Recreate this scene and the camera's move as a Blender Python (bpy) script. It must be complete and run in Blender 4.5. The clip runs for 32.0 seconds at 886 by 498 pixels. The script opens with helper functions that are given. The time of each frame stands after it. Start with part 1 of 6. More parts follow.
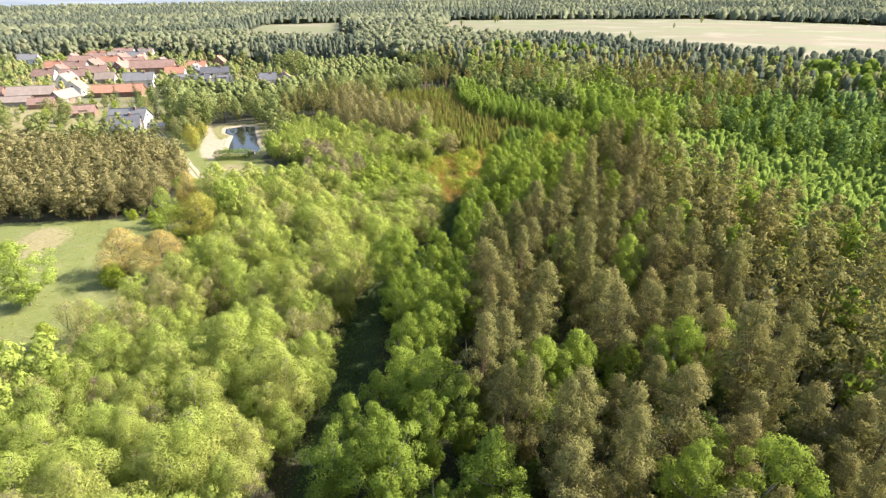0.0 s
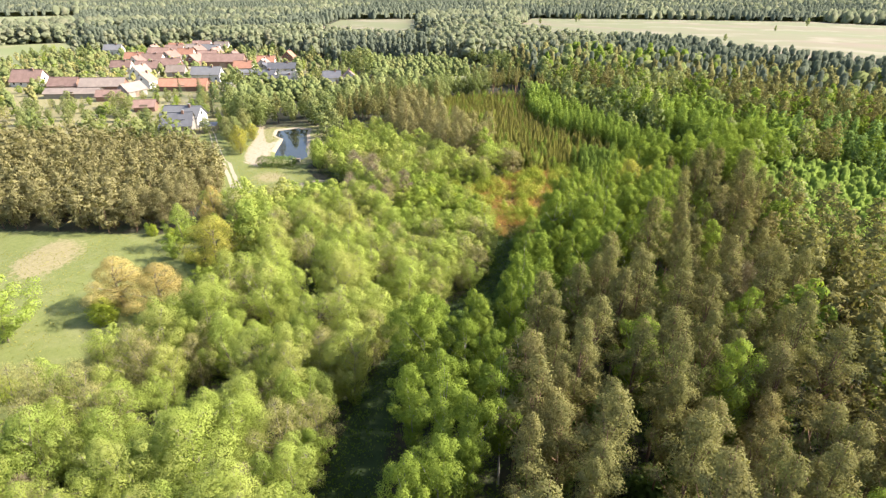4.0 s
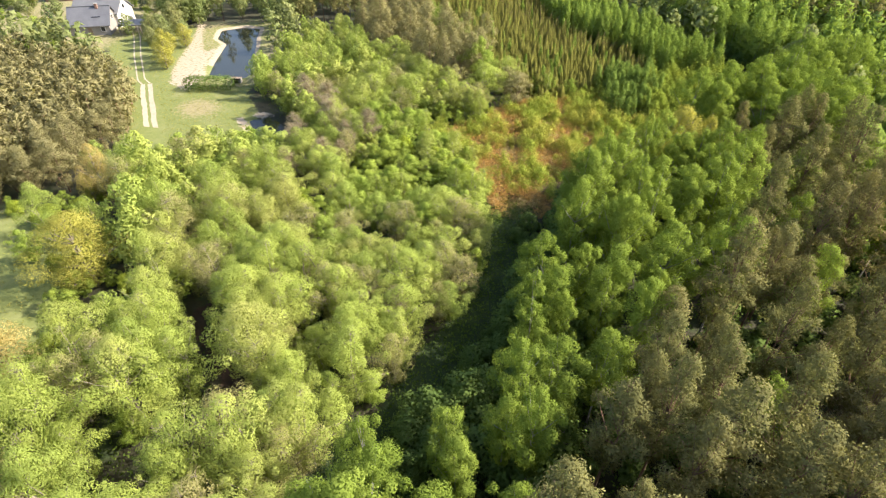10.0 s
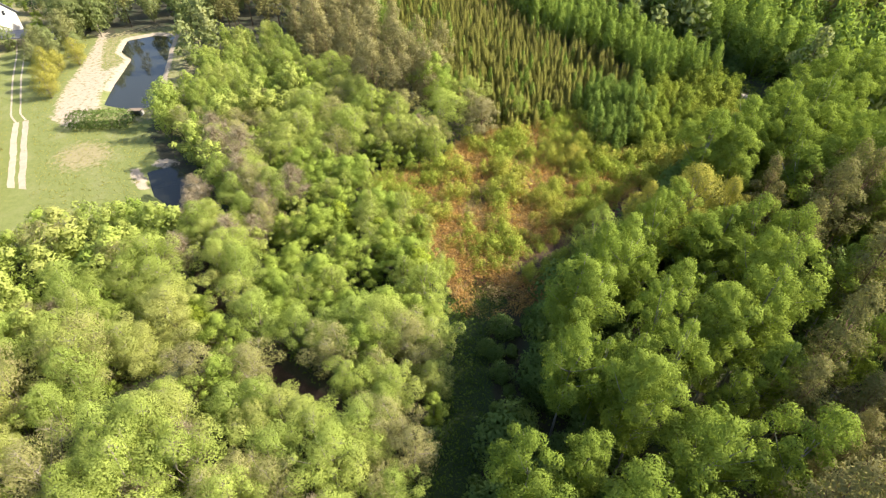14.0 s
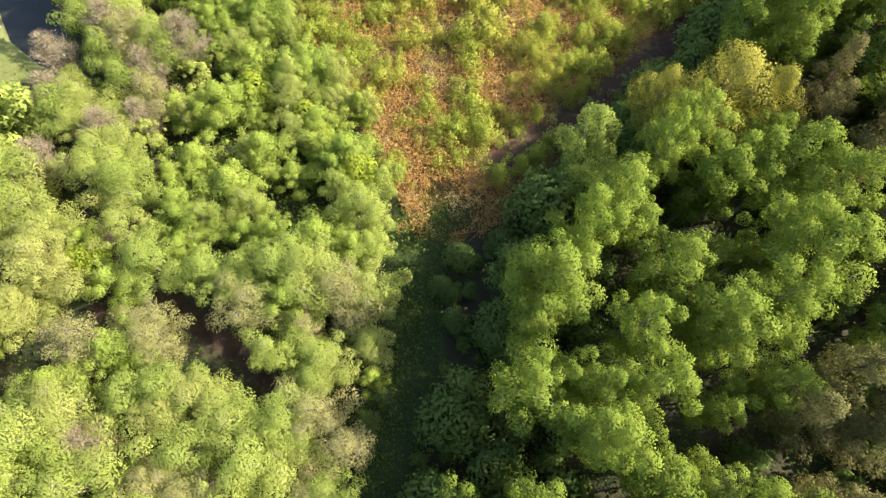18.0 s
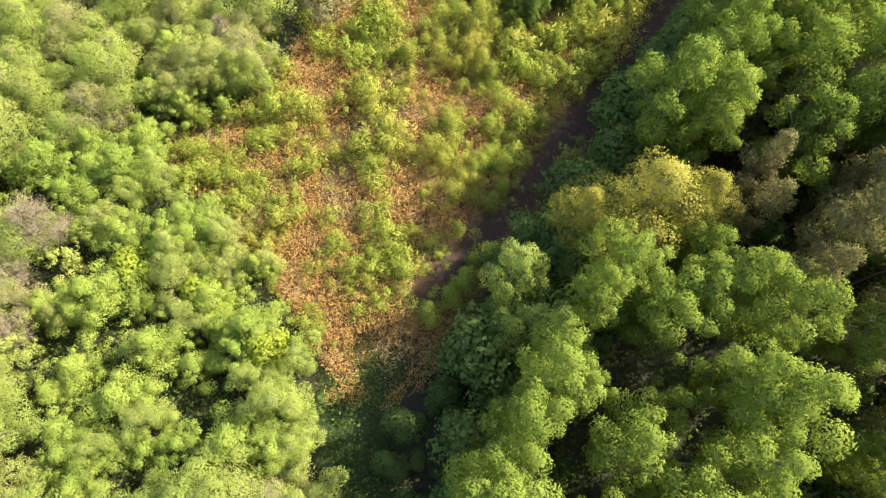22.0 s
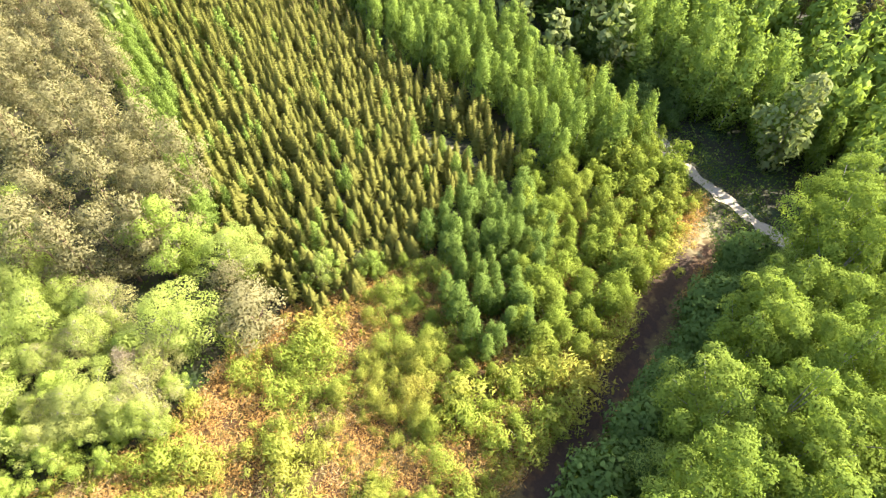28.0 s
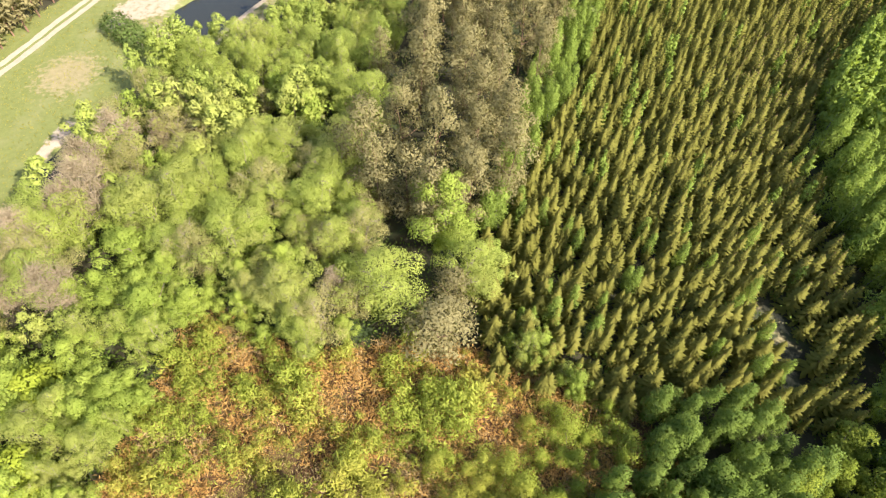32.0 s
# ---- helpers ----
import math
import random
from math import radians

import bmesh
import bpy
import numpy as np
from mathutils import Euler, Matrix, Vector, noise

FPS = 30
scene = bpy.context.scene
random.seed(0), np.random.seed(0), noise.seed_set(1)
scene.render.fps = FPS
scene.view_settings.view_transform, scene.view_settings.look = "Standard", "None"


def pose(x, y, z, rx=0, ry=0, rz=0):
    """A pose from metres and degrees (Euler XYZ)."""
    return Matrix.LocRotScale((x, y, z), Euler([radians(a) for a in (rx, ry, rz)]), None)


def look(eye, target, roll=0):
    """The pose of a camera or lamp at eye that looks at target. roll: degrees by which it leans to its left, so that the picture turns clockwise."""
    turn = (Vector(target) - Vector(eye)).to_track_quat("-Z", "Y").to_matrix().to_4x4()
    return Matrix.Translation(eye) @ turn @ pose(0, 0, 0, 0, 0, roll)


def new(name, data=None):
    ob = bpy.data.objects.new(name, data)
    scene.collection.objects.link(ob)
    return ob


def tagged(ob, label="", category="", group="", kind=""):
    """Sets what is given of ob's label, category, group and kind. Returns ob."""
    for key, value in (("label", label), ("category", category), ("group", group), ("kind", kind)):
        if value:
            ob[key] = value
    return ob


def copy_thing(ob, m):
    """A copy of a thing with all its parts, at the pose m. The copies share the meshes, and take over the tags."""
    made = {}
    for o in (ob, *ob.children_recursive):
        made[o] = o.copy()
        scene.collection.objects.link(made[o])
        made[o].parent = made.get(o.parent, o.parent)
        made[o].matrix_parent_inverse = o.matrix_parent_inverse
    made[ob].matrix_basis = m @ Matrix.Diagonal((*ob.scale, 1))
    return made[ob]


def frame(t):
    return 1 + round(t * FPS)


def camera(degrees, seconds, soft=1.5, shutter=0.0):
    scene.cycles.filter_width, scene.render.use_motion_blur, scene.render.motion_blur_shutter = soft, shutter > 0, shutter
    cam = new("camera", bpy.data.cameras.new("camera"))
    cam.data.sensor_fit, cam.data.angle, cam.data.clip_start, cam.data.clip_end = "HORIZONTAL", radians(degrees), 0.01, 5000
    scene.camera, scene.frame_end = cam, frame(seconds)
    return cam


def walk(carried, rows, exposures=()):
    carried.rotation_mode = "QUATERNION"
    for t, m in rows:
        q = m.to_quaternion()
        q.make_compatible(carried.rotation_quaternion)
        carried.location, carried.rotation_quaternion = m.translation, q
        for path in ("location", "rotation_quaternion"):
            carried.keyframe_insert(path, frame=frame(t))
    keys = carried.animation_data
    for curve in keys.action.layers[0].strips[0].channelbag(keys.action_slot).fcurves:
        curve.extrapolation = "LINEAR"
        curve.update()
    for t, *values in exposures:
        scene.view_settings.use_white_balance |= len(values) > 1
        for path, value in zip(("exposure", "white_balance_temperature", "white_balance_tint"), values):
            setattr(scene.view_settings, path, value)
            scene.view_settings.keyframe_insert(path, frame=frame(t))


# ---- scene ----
cam = camera(78.7, 32.0, 1.3)
METRES, EYE, TILT, LEAN, TURN = 150.0, 46.5, 2.5, 1.3, 40.2
ROWS = [
    (0.0, 0.0, 0.0, 0.0, 0.42, -28.15, -0.78),
    (0.5, 0.0029, 0.0163, -0.0006, 0.85, -28.19, -0.8),
    (1.0, 0.0061, 0.034, -0.0013, 2.62, -28.25, -0.86),
    (1.5, 0.0087, 0.0501, -0.0018, 4.08, -28.31, -0.9),
    (2.0, 0.0113, 0.0675, -0.0023, 5.74, -28.38, -0.93),
    (2.5, 0.0131, 0.0837, -0.0031, 6.62, -28.43, -0.96),
    (3.0, 0.0148, 0.1013, -0.004, 7.32, -28.5, -0.95),
    (3.5, 0.0155, 0.1178, -0.0046, 7.85, -28.55, -0.96),
    (5.5, 0.0149, 0.1908, -0.0081, 8.63, -28.6, -0.96),
    (6.0, 0.0143, 0.2101, -0.0093, 8.44, -28.61, -0.94),
    (6.5, 0.0134, 0.2279, -0.0103, 8.27, -28.59, -0.95),
    (7.0, 0.0124, 0.2472, -0.0114, 8.29, -28.63, -0.95),
    (7.5, 0.0116, 0.2653, -0.0125, 8.31, -28.64, -0.94),
    (8.0, 0.0107, 0.2851, -0.0137, 8.35, -29.46, -0.94),
    (8.5, 0.0101, 0.3037, -0.0147, 8.36, -32.03, -0.95),
    (9.0, 0.009, 0.3245, -0.0155, 8.32, -35.13, -1.0),
    (9.5, 0.0081, 0.3439, -0.0161, 8.26, -38.0, -1.02),
    (10.0, 0.0072, 0.3653, -0.0169, 8.26, -40.92, -1.03),
    (10.5, 0.0063, 0.3853, -0.0178, 8.24, -42.66, -1.04),
    (11.0, 0.0054, 0.4071, -0.0193, 8.25, -42.67, -1.09),
    (11.5, 0.0053, 0.4272, -0.0204, 7.55, -42.6, -1.03),
    (12.0, 0.0047, 0.4493, -0.0211, 5.63, -42.54, -1.0),
    (12.5, 0.0046, 0.4699, -0.0219, 4.9, -42.48, -0.98),
    (13.0, 0.0048, 0.4923, -0.0225, 4.43, -42.42, -0.94),
    (13.5, 0.0054, 0.5129, -0.0234, 4.42, -42.35, -0.9),
    (15.5, 0.011, 0.5944, -0.0267, 4.36, -54.89, -0.96),
    (16.0, 0.0135, 0.6137, -0.0269, 4.38, -58.6, -1.0),
    (16.5, 0.0164, 0.6308, -0.0271, 4.45, -62.01, -1.01),
    (17.0, 0.0196, 0.6479, -0.0271, 4.4, -65.58, -1.04),
    (17.5, 0.0225, 0.6629, -0.027, 4.13, -68.68, -1.08),
    (18.0, 0.0255, 0.6779, -0.0269, 3.83, -70.59, -1.15),
    (18.5, 0.029, 0.6915, -0.027, 3.63, -71.66, -1.14),
    (19.0, 0.0325, 0.7057, -0.0274, 3.46, -71.83, -1.12),
    (19.5, 0.0357, 0.7181, -0.0279, 3.34, -71.87, -1.13),
    (20.0, 0.0393, 0.7313, -0.0285, 2.9, -71.94, -1.06),
    (20.5, 0.0422, 0.7435, -0.0289, 0.16, -71.98, -0.96),
    (21.0, 0.0457, 0.7558, -0.0296, -2.91, -71.91, -0.85),
    (21.5, 0.0491, 0.7671, -0.03, -5.64, -71.9, -0.81),
    (22.0, 0.0535, 0.7791, -0.0307, -7.53, -71.92, -0.75),
    (22.5, 0.0576, 0.7898, -0.0316, -9.37, -71.94, -0.72),
    (23.0, 0.0622, 0.8014, -0.0325, -10.7, -71.09, -0.71),
    (23.5, 0.0668, 0.8116, -0.033, -11.3, -69.47, -0.68),
    (24.0, 0.0725, 0.8223, -0.0339, -11.67, -67.6, -0.59),
    (24.5, 0.0772, 0.8321, -0.0346, -11.94, -64.25, -0.6),
    (25.0, 0.0825, 0.8425, -0.035, -12.49, -60.24, -0.61),
    (25.5, 0.0873, 0.8519, -0.0354, -13.84, -56.54, -0.61),
    (27.5, 0.1069, 0.8882, -0.0365, -11.14, -53.15, -0.88),
    (28.0, 0.1119, 0.8976, -0.0368, -4.64, -53.35, -1.03),
    (28.5, 0.1158, 0.9064, -0.0373, 2.13, -53.55, -1.22),
    (29.0, 0.1194, 0.9163, -0.0378, 10.53, -53.86, -1.35),
    (29.5, 0.1218, 0.9255, -0.0385, 18.82, -54.13, -1.46),
    (30.0, 0.1235, 0.9359, -0.0391, 28.26, -54.48, -1.48),
    (30.5, 0.124, 0.9455, -0.0397, 36.89, -54.77, -1.41),
    (31.0, 0.1236, 0.9559, -0.0406, 44.01, -54.98, -1.25),
    (31.5, 0.1218, 0.9653, -0.0415, 46.46, -55.0, -1.1),
    (32.0, 0.1184, 0.9758, -0.0424, 48.21, -55.05, -0.94),
]
walk(cam, [(t, pose(0, 0, EYE, TILT, LEAN, TURN) @ pose(METRES * x, METRES * y, METRES * z, 90 + pitch, roll, yaw)) for t, x, y, z, yaw, pitch, roll in ROWS], [(0.0, 1.75, 6500, 15), (9.0, 1.75, 6550, 14), (14.0, 1.71, 6600, 13), (19.0, 1.83, 6600, 13), (24.0, 1.89, 6600, 13), (25.5, 2.15, 6600, 13), (27.5, 2.47, 6600, 13), (28.5, 2.47, 6600, 14), (30.0, 2.27, 6650, 16), (31.0, 1.79, 6650, 17), (32.0, 1.75, 6650, 17)])

SUN_TO = Vector((0.62, 0.79, 0.755)).normalized()      # towards the sun
world = bpy.data.worlds.new("sky")
scene.world = world
world.use_nodes = True
sky = world.node_tree.nodes.new("ShaderNodeTexSky")
sky.sky_type = "NISHITA"
sky.sun_disc = False
sky.sun_elevation = math.asin(SUN_TO.z)
sky.sun_rotation = math.atan2(SUN_TO.x, SUN_TO.y)
sky.dust_density = 2.0
world.node_tree.nodes["Background"].inputs[1].default_value = 0.108
world.node_tree.links.new(sky.outputs[0], world.node_tree.nodes["Background"].inputs[0])
sun_data = bpy.data.lights.new("sun", "SUN")
sun_data.energy, sun_data.angle, sun_data.color = 4.3, radians(0.6), (1.0, 0.93, 0.80)
sun = new("sun", sun_data)
sun.matrix_world = look((0, 0, 300), Vector((0, 0, 300)) - SUN_TO)

# ---------------------------------------------------------------- materials
def shell(name):
    m = bpy.data.materials.new(name)
    m.use_nodes = True
    nt = m.node_tree
    nt.nodes.clear()
    out = nt.nodes.new("ShaderNodeOutputMaterial")
    return m, nt, out


def node(nt, kind, **kw):
    n = nt.nodes.new(kind)
    for k, v in kw.items():
        if k == "operation":
            n.operation = v
        elif k == "blend":
            n.blend_type = v
        elif k == "data":
            n.data_type = v
        elif k == "attr":
            n.attribute_name = v
    return n


def maths(nt, op, a, b):
    n = node(nt, "ShaderNodeMath", operation=op)
    for i, v in enumerate((a, b)):
        if isinstance(v, (int, float)):
            n.inputs[i].default_value = v
        else:
            nt.links.new(v, n.inputs[i])
    return n.outputs[0]


def mix(nt, fac, a, b, blend="MIX"):
    n = node(nt, "ShaderNodeMix", data="RGBA", blend=blend)
    for i, v in ((0, fac), (6, a), (7, b)):
        if isinstance(v, (int, float)):
            n.inputs[i].default_value = v
        elif isinstance(v, tuple):
            n.inputs[i].default_value = (*v, 1)
        else:
            nt.links.new(v, n.inputs[i])
    return n.outputs[2]


def noise_tex(nt, scale, detail=4, rough=0.55, coord=None):
    n = node(nt, "ShaderNodeTexNoise")
    n.inputs["Scale"].default_value, n.inputs["Detail"].default_value, n.inputs["Roughness"].default_value = scale, detail, rough
    if coord is None:
        g = node(nt, "ShaderNodeNewGeometry")
        coord = g.outputs["Position"]
    nt.links.new(coord, n.inputs["Vector"])
    return n.outputs["Fac"]


def ramp(nt, fac, lo, hi):
    n = node(nt, "ShaderNodeMapRange")
    nt.links.new(fac, n.inputs[0])
    n.inputs[1].default_value, n.inputs[2].default_value = lo, hi
    return n.outputs[0]


def leaf(name, dark, light, through_=0.4, odd=None, gloss=0.0):
    """Foliage: every leaf its own tone, every tree and clump another; part of the light comes through."""
    m, nt, out = shell(name)
    geo = node(nt, "ShaderNodeNewGeometry")
    info = node(nt, "ShaderNodeObjectInfo")
    tone = node(nt, "ShaderNodeAttribute", attr="tone")
    f = maths(nt, "MULTIPLY", geo.outputs["Random Per Island"], 0.15)
    f = maths(nt, "ADD", f, maths(nt, "MULTIPLY", tone.outputs["Fac"], 0.5))
    f = maths(nt, "ADD", f, maths(nt, "MULTIPLY", info.outputs["Random"], 0.38))
    col = mix(nt, f, dark, light)
    if odd:
        far = noise_tex(nt, 0.09, 2)
        col = mix(nt, maths(nt, "MULTIPLY", ramp(nt, far, 0.45, 0.75), 0.6), col, odd)
    d, t, s = node(nt, "ShaderNodeBsdfDiffuse"), node(nt, "ShaderNodeBsdfTranslucent"), node(nt, "ShaderNodeAddShader")
    nt.links.new(col, d.inputs[0])
    g = through_ * 1.7
    nt.links.new(mix(nt, 1.0, col, (g * 1.0, g * 1.0, g * 0.6), "MULTIPLY"), t.inputs[0])
    nt.links.new(d.outputs[0], s.inputs[0])
    nt.links.new(t.outputs[0], s.inputs[1])
    nt.links.new(s.outputs[0], out.inputs[0])
    return m


def plain(name, a, b, scale=3.0, rough=0.8, metal=0.0, bump=0.0, spread=0.25):
    """A solid surface with two-scale mottling and a little relief; each object a tone of its own."""
    m, nt, out = shell(name)
    p = node(nt, "ShaderNodeBsdfPrincipled")
    tc = node(nt, "ShaderNodeTexCoord")
    n1, n2 = noise_tex(nt, scale, 5, 0.6, tc.outputs["Object"]), noise_tex(nt, scale * 9, 3, 0.6, tc.outputs["Object"])
    f = maths(nt, "ADD", maths(nt, "MULTIPLY", n1, 0.7), maths(nt, "MULTIPLY", n2, 0.3))
    col = mix(nt, ramp(nt, f, 0.3, 0.7), a, b)
    info = node(nt, "ShaderNodeObjectInfo")
    hs = node(nt, "ShaderNodeHueSaturation")
    nt.links.new(col, hs.inputs["Color"])
    nt.links.new(maths(nt, "ADD", maths(nt, "MULTIPLY", info.outputs["Random"], spread), 1 - spread / 2), hs.inputs["Value"])
    nt.links.new(hs.outputs[0], p.inputs["Base Color"])
    p.inputs["Roughness"].default_value, p.inputs["Metallic"].default_value = rough, metal
    if bump:
        b_ = node(nt, "ShaderNodeBump")
        b_.inputs["Strength"].default_value, b_.inputs["Distance"].default_value = bump, 0.05
        nt.links.new(n2, b_.inputs["Height"])
        nt.links.new(b_.outputs[0], p.inputs["Normal"])
    nt.links.new(p.outputs[0], out.inputs[0])
    return m


LEAF = {
    "birch": leaf("birch_leaf", (0.070, 0.103, 0.0165), (0.142, 0.18, 0.034), 0.45),
    "alder": leaf("alder_leaf", (0.128, 0.16, 0.034), (0.21, 0.247, 0.058), 0.45, (0.22, 0.206, 0.075)),
    "sallow": leaf("sallow_leaf", (0.155, 0.155, 0.055), (0.225, 0.215, 0.085), 0.4, (0.215, 0.185, 0.088)),
    "willow": leaf("willow_leaf", (0.113, 0.148, 0.032), (0.192, 0.232, 0.056), 0.45),
    "maple": leaf("maple_leaf", (0.118, 0.163, 0.029), (0.2, 0.247, 0.052), 0.42, (0.22, 0.26, 0.05)),
    "pine": leaf("pine_needles", (0.077, 0.082, 0.032), (0.148, 0.14, 0.055), 0.33, (0.145, 0.114, 0.05)),
    "scots": leaf("young_pine_needles", (0.116, 0.108, 0.05), (0.176, 0.16, 0.078), 0.45),
    "spruce": leaf("spruce_needles", (0.07, 0.073, 0.016), (0.135, 0.132, 0.033), 0.42),
    "fir": leaf("garden_fir_needles", (0.032, 0.052, 0.022), (0.066, 0.09, 0.036), 0.3),
    "sapling": leaf("sapling_leaf", (0.083, 0.12, 0.023), (0.14, 0.186, 0.04), 0.45),
    "teal": leaf("poplar_leaf", (0.056, 0.088, 0.018), (0.112, 0.154, 0.036), 0.42),
    "aspen": leaf("aspen_leaf", (0.083, 0.114, 0.016), (0.162, 0.196, 0.035), 0.42, (0.15, 0.159, 0.031)),
    "bush": leaf("clearing_shrub_leaf", (0.094, 0.126, 0.019), (0.208, 0.24, 0.044), 0.45, (0.26, 0.185, 0.05)),
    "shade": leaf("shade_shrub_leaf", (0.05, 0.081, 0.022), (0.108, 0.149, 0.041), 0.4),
    "oak": leaf("budding_oak_leaf", (0.215, 0.17, 0.058), (0.30, 0.245, 0.10), 0.45),
    "gold": leaf("golden_oak_leaf", (0.15, 0.146, 0.03), (0.25, 0.236, 0.055), 0.42),
    "lime": leaf("lime_shrub_leaf", (0.13, 0.168, 0.018), (0.208, 0.24, 0.036), 0.4),
    "bare": leaf("bare_twigs", (0.15, 0.125, 0.078), (0.27, 0.225, 0.15), 0.2),
    "larch": leaf("larch_needles", (0.071, 0.112, 0.034), (0.132, 0.181, 0.054), 0.4),
    "bracken": leaf("dry_bracken", (0.205, 0.116, 0.037), (0.385, 0.248, 0.09), 0.32, (0.33, 0.195, 0.062)),
    "straw": leaf("dead_straw", (0.196, 0.14, 0.064), (0.34, 0.264, 0.14), 0.3),
    "grass": leaf("tussock_grass", (0.093, 0.108, 0.019), (0.211, 0.186, 0.056), 0.35),
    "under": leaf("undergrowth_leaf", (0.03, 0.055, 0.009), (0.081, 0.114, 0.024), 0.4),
    "mixed": leaf("village_tree_leaf", (0.082, 0.106, 0.036), (0.170, 0.192, 0.078), 0.42, (0.18, 0.168, 0.075)),
    # far woods: haze is mixed into these greens as grey and blue
    "farmix": leaf("far_leaf_hazed", (0.088, 0.104, 0.060), (0.145, 0.158, 0.095), 0.5, (0.145, 0.132, 0.094)),
    "farpine": leaf("far_needles_hazed", (0.066, 0.079, 0.056), (0.108, 0.119, 0.084), 0.5),
}
BARK = {
    "white": plain("birch_bark", (0.27, 0.26, 0.235), (0.10, 0.095, 0.08), 2.5, 0.8, bump=0.3),
    "grey": plain("alder_bark", (0.15, 0.125, 0.085), (0.27, 0.235, 0.165), 2.5, 0.9, bump=0.4),
    "red": plain("pine_bark", (0.08, 0.052, 0.036), (0.208, 0.116, 0.068), 2.0, 0.9, bump=0.4),
}
M_WALL_W = plain("white_render", (0.48, 0.46, 0.42), (0.60, 0.58, 0.55), 0.6, 0.9)
M_WALL_B = plain("red_brick_wall", (0.16, 0.089, 0.064), (0.23, 0.141, 0.102), 0.8, 0.9)
M_WALL_G = plain("grey_render", (0.211, 0.192, 0.166), (0.307, 0.281, 0.249), 0.6, 0.9)
M_ROOF_O = plain("orange_clay_tiles", (0.256, 0.115, 0.071), (0.345, 0.179, 0.115), 0.5, 0.8, bump=0.4)
M_ROOF_R = plain("weathered_red_tiles", (0.153, 0.093, 0.074), (0.256, 0.166, 0.134), 0.5, 0.85, bump=0.4)
M_ROOF_B = plain("brown_tiles", (0.16, 0.128, 0.106), (0.256, 0.208, 0.173), 0.4, 0.85, bump=0.4)
M_ROOF_G = plain("pale_grey_sheet_roof", (0.131, 0.131, 0.133), (0.182, 0.182, 0.182), 0.4, 0.6)
M_ROOF_S = plain("slate_roof", (0.071, 0.073, 0.082), (0.12, 0.122, 0.13), 0.5, 0.55)
M_DARK = plain("dark_window_glass", (0.016, 0.017, 0.02), (0.031, 0.035, 0.039), 0.5, 0.15)
M_WOOD = plain("weathered_wood", (0.148, 0.105, 0.07), (0.257, 0.203, 0.148), 1.5, 0.9)
M_FRAME = plain("white_frame", (0.546, 0.546, 0.53), (0.624, 0.624, 0.608), 1.0, 0.6)
M_STONE = plain("pale_concrete", (0.281, 0.265, 0.234), (0.406, 0.39, 0.359), 1.0, 0.9)
M_PANEL = plain("solar_panel", (0.009, 0.012, 0.027), (0.016, 0.02, 0.039), 1.0, 0.2)
M_CAR = plain("car_paint", (0.351, 0.351, 0.359), (0.39, 0.39, 0.39), 1.0, 0.3, 0.2, spread=1.2)
M_TYRE = plain("tyre_rubber", (0.012, 0.012, 0.012), (0.023, 0.023, 0.023), 2.0, 0.9)


def ground_material():
    """Leaf litter, meadow, dry grass, sand and peat, blended by the plan's own masks with ragged borders."""
    m, nt, out = shell("ground")
    p = node(nt, "ShaderNodeBsdfPrincipled")
    p.inputs["Roughness"].default_value = 0.95
    big, mid, fine, tiny = noise_tex(nt, 0.035, 3), noise_tex(nt, 0.25, 4), noise_tex(nt, 1.3, 5), noise_tex(nt, 6.0, 4, 0.7)
    grain = maths(nt, "ADD", maths(nt, "MULTIPLY", fine, 0.5), maths(nt, "MULTIPLY", tiny, 0.5))
    col = mix(nt, ramp(nt, grain, 0.35, 0.65), (0.018, 0.019, 0.006), (0.042, 0.037, 0.015))
    col = mix(nt, ramp(nt, mid, 0.5, 0.7), col, (0.031, 0.053, 0.012))
    meadow = mix(nt, ramp(nt, grain, 0.35, 0.65), (0.099, 0.121, 0.025), (0.152, 0.171, 0.046))
    meadow = mix(nt, maths(nt, "MULTIPLY", ramp(nt, mid, 0.5, 0.72), 0.7), meadow, (0.18, 0.186, 0.074))
    dry = mix(nt, ramp(nt, grain, 0.35, 0.65), (0.167, 0.149, 0.062), (0.26, 0.223, 0.118))
    sand = mix(nt, ramp(nt, grain, 0.3, 0.7), (0.24, 0.19, 0.13), (0.37, 0.31, 0.23))
    peat = mix(nt, ramp(nt, grain, 0.3, 0.7), (0.05, 0.024, 0.010), (0.13, 0.070, 0.030))
    peat = mix(nt, ramp(nt, mid, 0.46, 0.70), peat, (0.149, 0.118, 0.037))
    # grass of the ride, its green darkened for the shade of the birches
    lush = mix(nt, ramp(nt, grain, 0.3, 0.7), (0.014, 0.03, 0.005), (0.034, 0.056, 0.011))
    mud = mix(nt, ramp(nt, grain, 0.3, 0.7), (0.022, 0.012, 0.007), (0.053, 0.03, 0.017))
    for name, c in (("lush", lush), ("peat", peat), ("meadow", meadow), ("dry", dry), ("sand", sand), ("mud", mud)):
        a = node(nt, "ShaderNodeAttribute", attr=name)
        edge = maths(nt, "ADD", a.outputs["Fac"], maths(nt, "MULTIPLY", maths(nt, "SUBTRACT", fine, 0.5), 0.9))
        col = mix(nt, ramp(nt, edge, 0.4, 0.6), col, c)
    nt.links.new(col, p.inputs["Base Color"])
    b = node(nt, "ShaderNodeBump")
    b.inputs["Strength"].default_value, b.inputs["Distance"].default_value = 0.6, 0.12
    nt.links.new(grain, b.inputs["Height"])
    nt.links.new(b.outputs[0], p.inputs["Normal"])
    nt.links.new(p.outputs[0], out.inputs[0])
    return m


